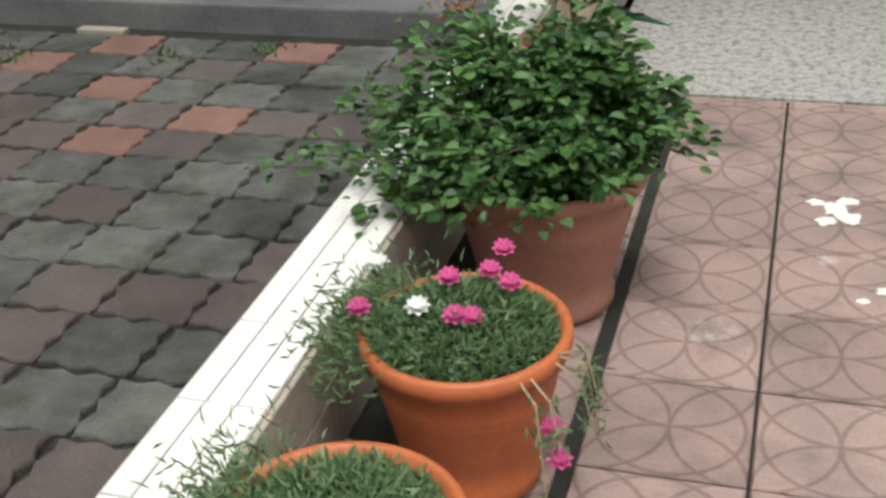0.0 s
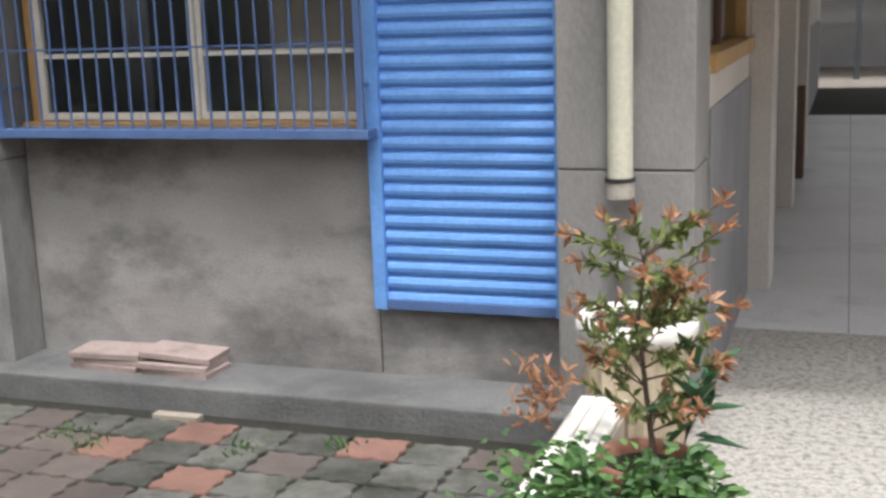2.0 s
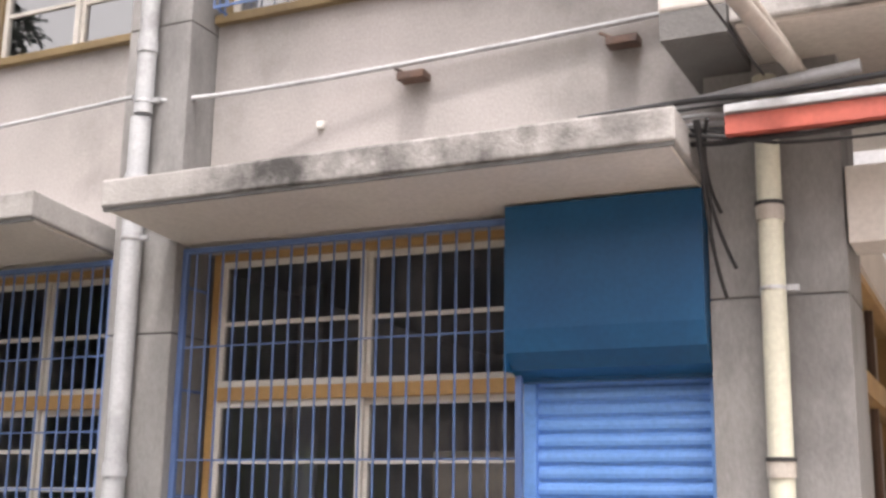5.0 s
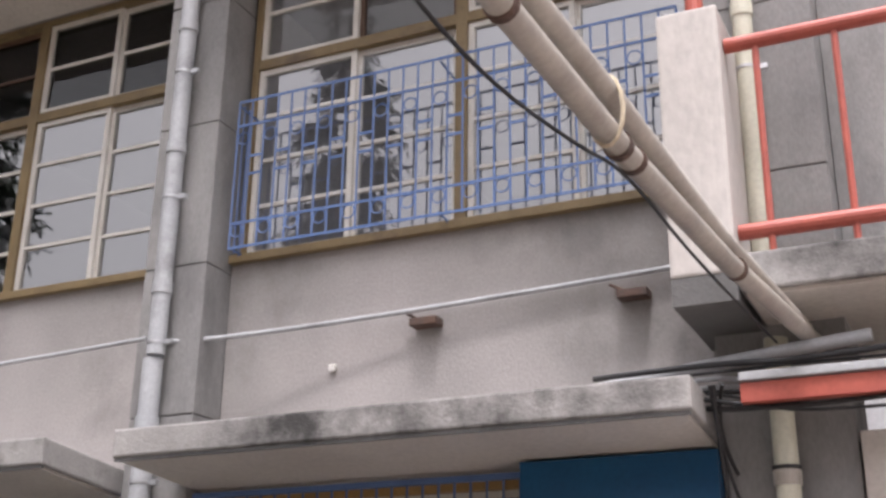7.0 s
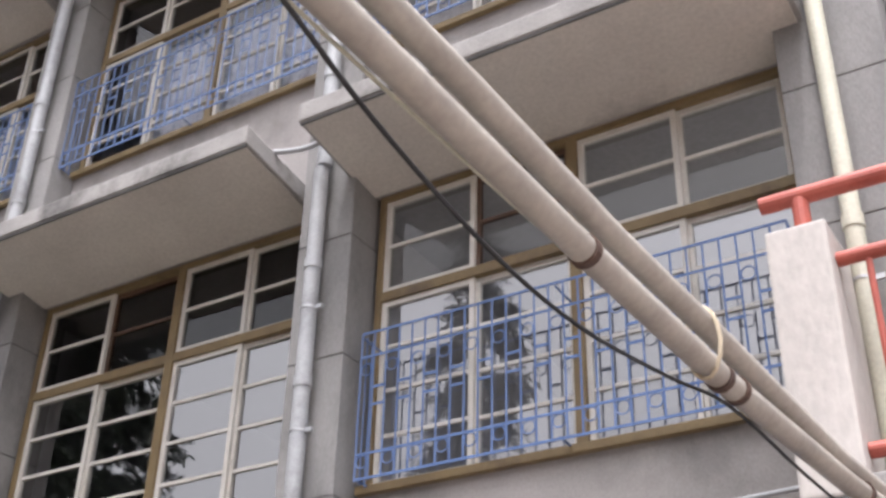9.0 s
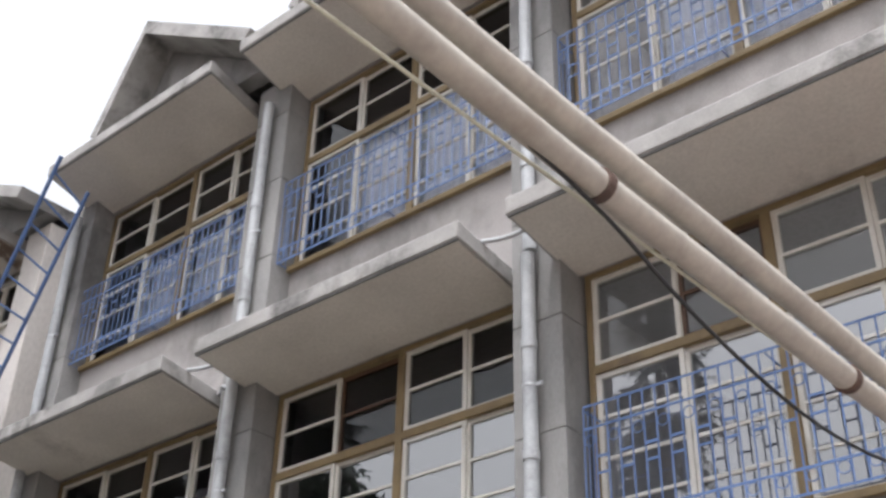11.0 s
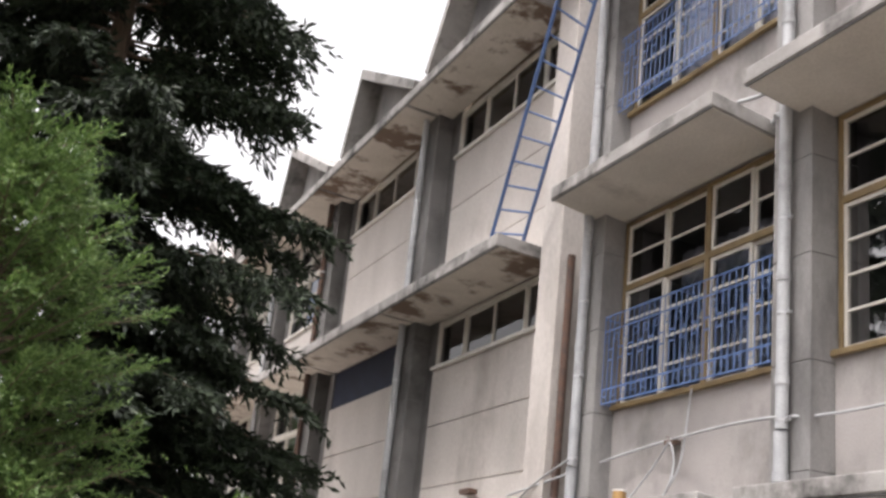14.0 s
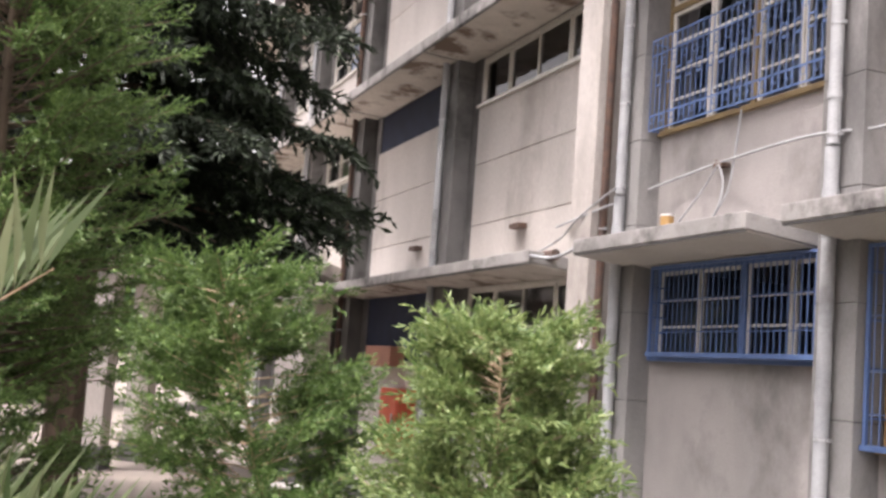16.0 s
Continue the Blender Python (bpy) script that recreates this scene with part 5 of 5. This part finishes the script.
def flower(pot, x, y, z, mat, r=0.027, tilt=(0.1, -0.25, 1)):
    n = 16
    t = Vector(tilt).normalized()
    q = t.to_track_quat("Z", "Y").to_matrix()
    ww, uu, pp = [], [], []
    for k in range(n):
        a = 2 * math.pi * k / 8 + (0.3 if k >= 8 else 0)
        lift = 0.35 if k < 8 else 1.0
        ww.append(q @ Vector((math.cos(a), math.sin(a), lift)))
        uu.append(q @ Vector((0, 0, 1)))
        pp.append((x, y, z))
    leaves("flower", pp, [tuple(v) for v in ww], [tuple(v) for v in uu], r, r * 1.05, mat, pot, "pink flower" if mat is PINK else "white flower", fold=0.15)


for x, y, z, m in ((-0.19, -0.06, 0.43, PINK), (0.03, 0.20, 0.44, PINK), (0.025, 0.11, 0.44, PINK), (0.075, 0.07, 0.44, PINK), (-0.045, 0.06, 0.445, PINK), (0.0, -0.06, 0.435, PINK), (0.03, -0.05, 0.43, PINK), (-0.075, -0.05, 0.44, PETALWHITE), (-0.21, 0.11, 0.43, PETALWHITE), (0.22, -0.18, 0.22, PINK), (0.2, -0.14, 0.26, PINK)):
    flower(pot_b, x, y, z, m)

# young tree with reddish shoots
bm = bmesh.new()
stem = [Vector((0.03, 0, 0.25)), Vector((0.0, 0.0, 0.5)), Vector((-0.03, 0.0, 0.78)), Vector((0.0, 0, 1.02))]
for a, b, r in zip(stem, stem[1:], (0.011, 0.009, 0.007)):
    add_rod(bm, a, b, r, r * 0.8, seg=6)
gp, gw, rp, rw = [], [], [], []
for k in range(42):
    f = gen.uniform(0.2, 1.0)
    s = f * 2.999
    i = int(s)
    c = stem[i].lerp(stem[i + 1], s - i)
    a = gen.uniform(0, 2 * math.pi)
    ln = gen.uniform(0.14, 0.36) * (1.15 - 0.45 * f)
    e = c + Vector((math.cos(a) * ln, math.sin(a) * ln, gen.uniform(0.05, 0.22)))
    add_rod(bm, c, e, 0.004, 0.002, seg=4)
    d = (e - c).normalized()
    for q in range(30):
        g = gen.uniform(0.25, 1.05)
        pnt = c.lerp(e, g)
        w = np.array(d) + gen.normal(0, 0.75, 3)
        (rp if g > 0.84 else gp).append(tuple(pnt))
        (rw if g > 0.84 else gw).append(tuple(w))
part("stem", bm, WOOD, pot_d)
leaves("foliage", gp, gw, rand_dirs(len(gp), gen, 1.0), 0.05, 0.02, LEAF_MID, pot_d, "narrow green leaves")
leaves("young_leaves", rp, rw, rand_dirs(len(rp), gen, 1.0), 0.055, 0.02, LEAF_RED, pot_d, "reddish young shoots")
# low red-tipped shoot and broad dark leaves beside it
bp = np.array([(-0.43, 0.30, 0.40)] * 110) + gen.normal(0, 1, (110, 3)) * [0.05, 0.04, 0.075]
leaves("low_shoot", bp, rand_dirs(110, gen, 0.8), rand_dirs(110, gen), 0.055, 0.02, LEAF_RED, pot_d, "low reddish shoot")
cp_ = np.array([(0.17, -0.05, 0.48)] * 16) + gen.normal(0, 1, (16, 3)) * [0.02, 0.02, 0.05]
leaves("broad_leaves", cp_, rand_dirs(16, gen, 0.35), np.tile([0, 0, 1.0], (16, 1)), gen.uniform(0.16, 0.24, 16), gen.uniform(0.05, 0.08, 16), LEAF_BROAD, pot_d, "broad dark green leaves", fold=0.15)

# ---- far end of the yard ----
porch = thing("porch", (-21.3, 2.35, 0), "pale concrete porch frame on square columns", "porch")
porch.rotation_euler = (0, 0, radians(63.0))
boxes("roof_slab", [(-2.3, 2.05, -0.35, 2.4, 3.62, 3.88)], PANEL, porch, bevel=0.01)
boxes("beam", [(-2.1, 1.95, -0.2, 0.1, 3.34, 3.62)], PANEL, porch)
for x, y in ((-1.78, 0.0), (1.7, 0.0), (-1.78, 2.1), (1.7, 2.1)):
    boxes("column", [(x - 0.22, x + 0.22, y - 0.22, y + 0.22, -0.06, 3.34)], PANEL, porch, bevel=0.01)
    boxes("column_base", [(x - 0.26, x + 0.26, y - 0.26, y + 0.26, -0.06, 0.35)], LEDGE, porch, bevel=0.01)
fire = thing("hose_cabinet", (-17.65, 4.9, 1.0), "red fire hose cabinet on the wall", "fire cabinet")
wboxes("box", [(-18.1, -17.2, 4.72, 5.0, 0.75, 1.77)], FIRE, fire, bevel=0.01)
wboxes("door_panel", [(-18.05, -17.25, 4.70, 4.722, 0.8, 1.72)], FIRE, fire, bevel=0.004)
bm = bmesh.new()
add_rod(bm, (-17.4, 4.69, 1.2), (-17.4, 4.69, 1.4), 0.015, seg=8)
wpart("handle", bm, GALV, fire, "pale handle")
tagged(boxes("wall_box", [(-19.2, -17.9, 4.75, 5.0, 2.09, 2.42)], TERRA_PALE, bevel=0.01), "dull red box above the hose cabinet", "box")
sink = thing("wash_basin", (-11.9, 4.65, 0), "steel wash basin with a white container upturned on it", "wash basin")
wboxes("basin", [(-12.5, -11.2, 4.45, 4.98, 2.32, 2.42)], WATERSTEEL, sink, bevel=0.02)
wboxes("pedestal", [(-12.2, -11.7, 4.6, 4.98, 0.13, 2.33)], CONCRETE_DARK, sink, bevel=0.02)
pail = thing("pail", (-11.95, 4.6, 2.42), "pale grey plastic pail standing upside down", "pail")
bm = bmesh.new()
add_lathe(bm, [(0.10, 0.0), (0.10, 0.04), (0.09, 0.18), (0.05, 0.21), (0.0, 0.21)], 24)
part("body", bm, GREYPIPE, pail, smooth=True)
log = thing("sewer_pipe", (-11.6, 4.5, 3.45), "short brown clay pipe lying on the canopy", "pipe")
bm = bmesh.new()
add_rod(bm, (-12.7, 4.5, 3.40), (-11.75, 4.55, 3.42), 0.06, seg=14)
wpart("body", bm, RUST, log)
for x in (-13.7, -17.6):
    br = thing("iron_bracket", (x, 4.97, 3.9), "short rusty iron bracket fixed to the wall", "bracket", "wall brackets")
    wboxes("stub", [(x - 0.15, x + 0.15, 4.88, 5.0, 3.92, 3.98)], RUST, br)
tray = thing("seed_tray", (-18.9, 3.3, 0), "pale green plastic tray on the ground", "tray")
wboxes("tray", [(-19.3, -18.6, 2.95, 3.75, -0.02, 0.08)], BROWN, tray, bevel=0.01)
wboxes("rim", [(-19.32, -18.58, 2.93, 3.77, 0.08, 0.12)], PLANTER_RIM, tray, bevel=0.008)


def branchy(root, height, r0, limbs, gen, lean=(0, 0), spread=0.4, mat=WOOD, start=0.15):
    """Tapered trunk and limbs; gives back the limbs' paths."""
    bm = bmesh.new()
    n = 8
    path = [Vector((lean[0] * (k / n) ** 1.4 + 0.03 * height * 0.1 * math.sin(k * 2.1), lean[1] * (k / n) ** 1.4, height * k / n)) for k in range(n + 1)]
    for k in range(n):
        add_rod(bm, path[k], path[k + 1], r0 * (1 - k / n * 0.85), r0 * (1 - (k + 1) / n * 0.85), seg=9)
    part("trunk", bm, mat, root)
    out = []
    for k in range(limbs):
        f = start + (1 - start) * (k + gen.uniform(0, 1)) / limbs
        s = min(f * n, n - 0.01)
        c = path[int(s)].lerp(path[int(s) + 1], s - int(s))
        yield_dir = gen.uniform(0, 2 * math.pi)
        out.append((c, yield_dir, f))
    return out


def conifer(at, height, radius, label, seed, density=1.0):
    """Dark drooping conifer: tiers of limbs, each hung with sprays of needles."""
    gen = np.random.default_rng(seed)
    t = thing("conifer_tree", at, label, "tree", "trees")
    limbs = branchy(t, height, 0.26, int(height * 11 * density), gen, start=0.19)
    bm = bmesh.new()
    P, W, U, L = [], [], [], []
    for c, a, f in limbs:
        env = radius * (1.02 - f) ** 0.7 * gen.uniform(0.55, 1.1)
        if f < 0.24:
            env *= 0.8
        d = Vector((math.cos(a), math.sin(a), 0))
        pts = [c + d * env * s + Vector((0, 0, env * (0.10 * s - 0.42 * s * s + 0.12 * s ** 3))) for s in (0, 0.25, 0.5, 0.75, 1.0)]
        for i in range(4):
            add_rod(bm, pts[i], pts[i + 1], 0.045 * (1 - i / 4.5) * (1.2 - f), 0.045 * (1 - (i + 1) / 4.5) * (1.2 - f), seg=4)
        side = Vector((-d.y, d.x, 0))
        n = int(26 * env * density) + 6
        for q in range(n):
            s = gen.uniform(0.18, 1.0) * 3.999
            b = pts[int(s)].lerp(pts[int(s) + 1], s - int(s))
            sg = 1 if gen.uniform() < 0.5 else -1
            tw = d * gen.uniform(0.3, 1.0) + side * sg * gen.uniform(0.3, 1.0) + Vector((0, 0, gen.uniform(-0.75, 0.05)))
            tw.normalize()
            ln = gen.uniform(0.25, 0.6)
            m = 13
            for j in range(m):
                g = (j + gen.uniform(0, 1)) / m
                p = b + tw * ln * g + Vector((0, 0, -0.12 * g * g))
                P.append((p.x, p.y, p.z))
                W.append((tw.x + gen.normal(0, .55), tw.y + gen.normal(0, .55), tw.z - 0.25 + gen.normal(0, .4)))
                L.append(gen.uniform(0.10, 0.2))
    part("branching", bm, WOOD, t)
    P, W = np.array(P), np.array(W)
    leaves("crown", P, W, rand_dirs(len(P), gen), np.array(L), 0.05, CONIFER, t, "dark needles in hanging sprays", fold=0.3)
    return t


def feathery(at, height, radius, label, seed, mat, limbs, trunk=0.05, lean=(0, 0), profile=None, name="tree", start=0.08, bare=WOOD, spray=1.0, limb_r=0.012):
    """Tree or bush with upswept limbs ending in flat feathery sprays."""
    gen = np.random.default_rng(seed)
    t = thing(name, at, label, "shrub" if height < 4 else "tree", "trees")
    P, W, U, L = [], [], [], []
    bm = bmesh.new()
    for c, a, f in branchy(t, height * 0.92, trunk, limbs, gen, lean, mat=bare, start=start):
        env = radius * (profile(f) if profile else (1.05 - f) ** 0.6) * gen.uniform(0.65, 1.1)
        d = Vector((math.cos(a), math.sin(a), 0))
        e = c + d * env + Vector((0, 0, env * gen.uniform(0.05, 0.6)))
        add_rod(bm, c, e, limb_r, limb_r * 0.3, seg=4)
        side = Vector((-d.y, d.x, 0.2))
        for q in range(int(16 * spray)):
            s = gen.uniform(0.25, 1.0)
            b = c.lerp(e, s)
            tw = (e - c).normalized() * 0.7 + side * gen.normal(0, 0.7) + Vector((0, 0, gen.normal(0.1, 0.35)))
            tw.normalize()
            ln = gen.uniform(0.10, 0.24) * (0.6 + 0.4 * radius)
            for j in range(15):
                g = j / 15
                p = b + tw * ln * g
                P.append((p.x, p.y, p.z))
                W.append((tw.x + gen.normal(0, .6), tw.y + gen.normal(0, .6), tw.z + gen.normal(0, .5)))
                L.append(gen.uniform(0.4, 0.8) * ln * 0.42)
    part("branching", bm, bare, t)
    P, W, L = np.array(P), np.array(W), np.array(L)
    leaves("crown", P, W, rand_dirs(len(P), gen), L, L * 0.24, mat, t, "feathery green sprays", fold=0.3)
    return t


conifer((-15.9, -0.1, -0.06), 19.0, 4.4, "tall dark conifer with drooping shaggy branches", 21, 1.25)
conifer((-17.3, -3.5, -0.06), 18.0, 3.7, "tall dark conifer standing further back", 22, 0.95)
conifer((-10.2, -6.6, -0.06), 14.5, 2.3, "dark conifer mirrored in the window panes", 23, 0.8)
feathery((-9.2, -1.1, -0.06), 5.85, 1.08, "broad bushy tree with feathery bright green leaves", 31, THUJA, 380, 0.12, profile=lambda f: 0.45 + 0.75 * math.sin(math.pi * min(1, f * 0.95)) ** 0.8 * (1 if f < 0.8 else 1.15 - (f - 0.8) * 3), spray=2.1)
feathery((-10.95, -2.15, -0.06), 5.2, 1.0, "broad bushy tree with feathery green leaves behind", 32, THUJA, 240, 0.12, profile=lambda f: 0.45 + 0.75 * math.sin(math.pi * min(1, f * 0.95)) ** 0.8, spray=1.4)
feathery((-7.3, 0.80, -0.05), 2.85, 0.74, "open young cypress with pale leaning twigs", 33, THUJA, 150, 0.028, lean=(-0.1, -0.55), name="cypress_shrub", bare=PALEWOOD, spray=2.2, limb_r=0.006, profile=lambda f: 0.6 + 0.5 * math.sin(math.pi * f))
feathery((-5.45, 1.28, -0.05), 2.5, 0.90, "dense bright green cypress bush of conical shape", 34, THUJA_LIGHT, 200, 0.03, name="cypress_shrub", bare=PALEWOOD, spray=1.9, limb_r=0.006, profile=lambda f: 1.15 - 0.8 * f, start=0.05)


def palm_frond(parent, base, tip, sag, n, length, gen, mat=PALM):
    b, t = Vector(base), Vector(tip)
    mid = (b + t) / 2 + Vector((0, 0, sag))
    bm = bmesh.new()
    pts = []
    for k in range(13):
        s = k / 12
        pts.append(b * (1 - s) ** 2 + mid * 2 * s * (1 - s) + t * s * s)
    for k in range(12):
        add_rod(bm, pts[k], pts[k + 1], 0.006 * (1 - k / 14), 0.006 * (1 - (k + 1) / 14), seg=5)
    P, W, U, L = [], [], [], []
    for k in range(n):
        s = 0.15 + 0.85 * k / n
        i = min(int(s * 12), 11)
        p = pts[i].lerp(pts[i + 1], s * 12 - i)
        d = (pts[i + 1] - pts[i]).normalized()
        side = d.cross(Vector((0, 0, 1))).normalized()
        for sg in (1, -1):
            w = d * 0.30 + side * sg * 0.5 + Vector((0, 0, 0.95 + gen.normal(0, .08)))
            P.append(tuple(p))
            W.append(tuple(w))
            U.append((0, 0, 1.0))
            L.append(length * (0.55 + 0.75 * math.sin(math.pi * min(1, s * 0.9))) * gen.uniform(0.9, 1.1))
    part("rachis", bm, PALEWOOD, parent)
    return leaves("frond_blade", P, W, np.array(U) + gen.normal(0, .3, (len(U), 3)), np.array(L), 0.009, mat, parent, "long stiff palm leaflets", fold=0.3)


palm = thing("palm_plant", (-1.75, -1.35, -0.05), "slender young palm with arching feathery fronds", "palm", "trees")
gen2 = np.random.default_rng(77)
for base, tip, sag, n, length in (((0, 0, 1.82), (0.29, 0.44, 2.20), 0.03, 34, 0.135), ((0, 0, 1.76), (0.20, 0.52, 1.90), 0.08, 34, 0.13), ((0, 0, 1.78), (-0.35, 0.42, 1.80), 0.15, 26, 0.15), ((0, 0, 1.78), (-0.4, -0.45, 1.9), 0.2, 26, 0.15), ((0, 0, 1.78), (0.3, -0.55, 1.9), 0.2, 26, 0.15)):
    palm_frond(palm, base, tip, sag, n, length, gen2)
bm = bmesh.new()
add_rod(bm, (0.05, 0.02, 0.0), (0, 0, 1.88), 0.045, 0.014, seg=10)
part("stem", bm, WOOD, palm)

# ---- block across the yard, seen only as reflections ----
blk = thing("opposite_block", (-8, -20, 0), "plain school block with a dark red hipped roof", "building")
wboxes("wall", [(-34, 18, -26, -18, -0.06, 9.6)], PANEL, blk)
bm = bmesh.new()
f = [bm.verts.new(v) for v in ((-35, -17.2, 9.6), (19, -17.2, 9.6), (15, -22, 13.8), (-31, -22, 13.8))]
b = [bm.verts.new(v) for v in ((-35, -26.8, 9.6), (19, -26.8, 9.6))]
bm.faces.new(f)
bm.faces.new((b[1], b[0], f[3], f[2]))
bm.faces.new((f[0], f[3], b[0]))
bm.faces.new((f[1], b[1], f[2]))
bm.faces.new((f[0], b[0], b[1], f[1]))
wpart("roof", bm, ROOFTILE, blk, "dark red tiled roof")
for k in range(14):
    for z in (1.2, 4.4, 7.0):
        x = -32 + k * 3.6
        wboxes("window", [(x, x + 2.4, -18.02, -17.97, z, z + 1.3)], ROOMDARK, blk)
woods = thing("far_trees", (-45, 5, 0), "far green trees closing the end of the yard", "trees", kind="stuff")
gf = np.random.default_rng(9)
n = 26000
cl = gf.uniform(0, 1, (60, 3)) * [10, 44, 9] + [-8, -26, 0.5]
idx = gf.integers(0, 60, n)
P = cl[idx] + gf.normal(0, 1.3, (n, 3))
P[:, 2] = np.abs(P[:, 2])
leaves("crown", P, rand_dirs(n, gf), rand_dirs(n, gf), 0.5, 0.28, THUJA, woods)
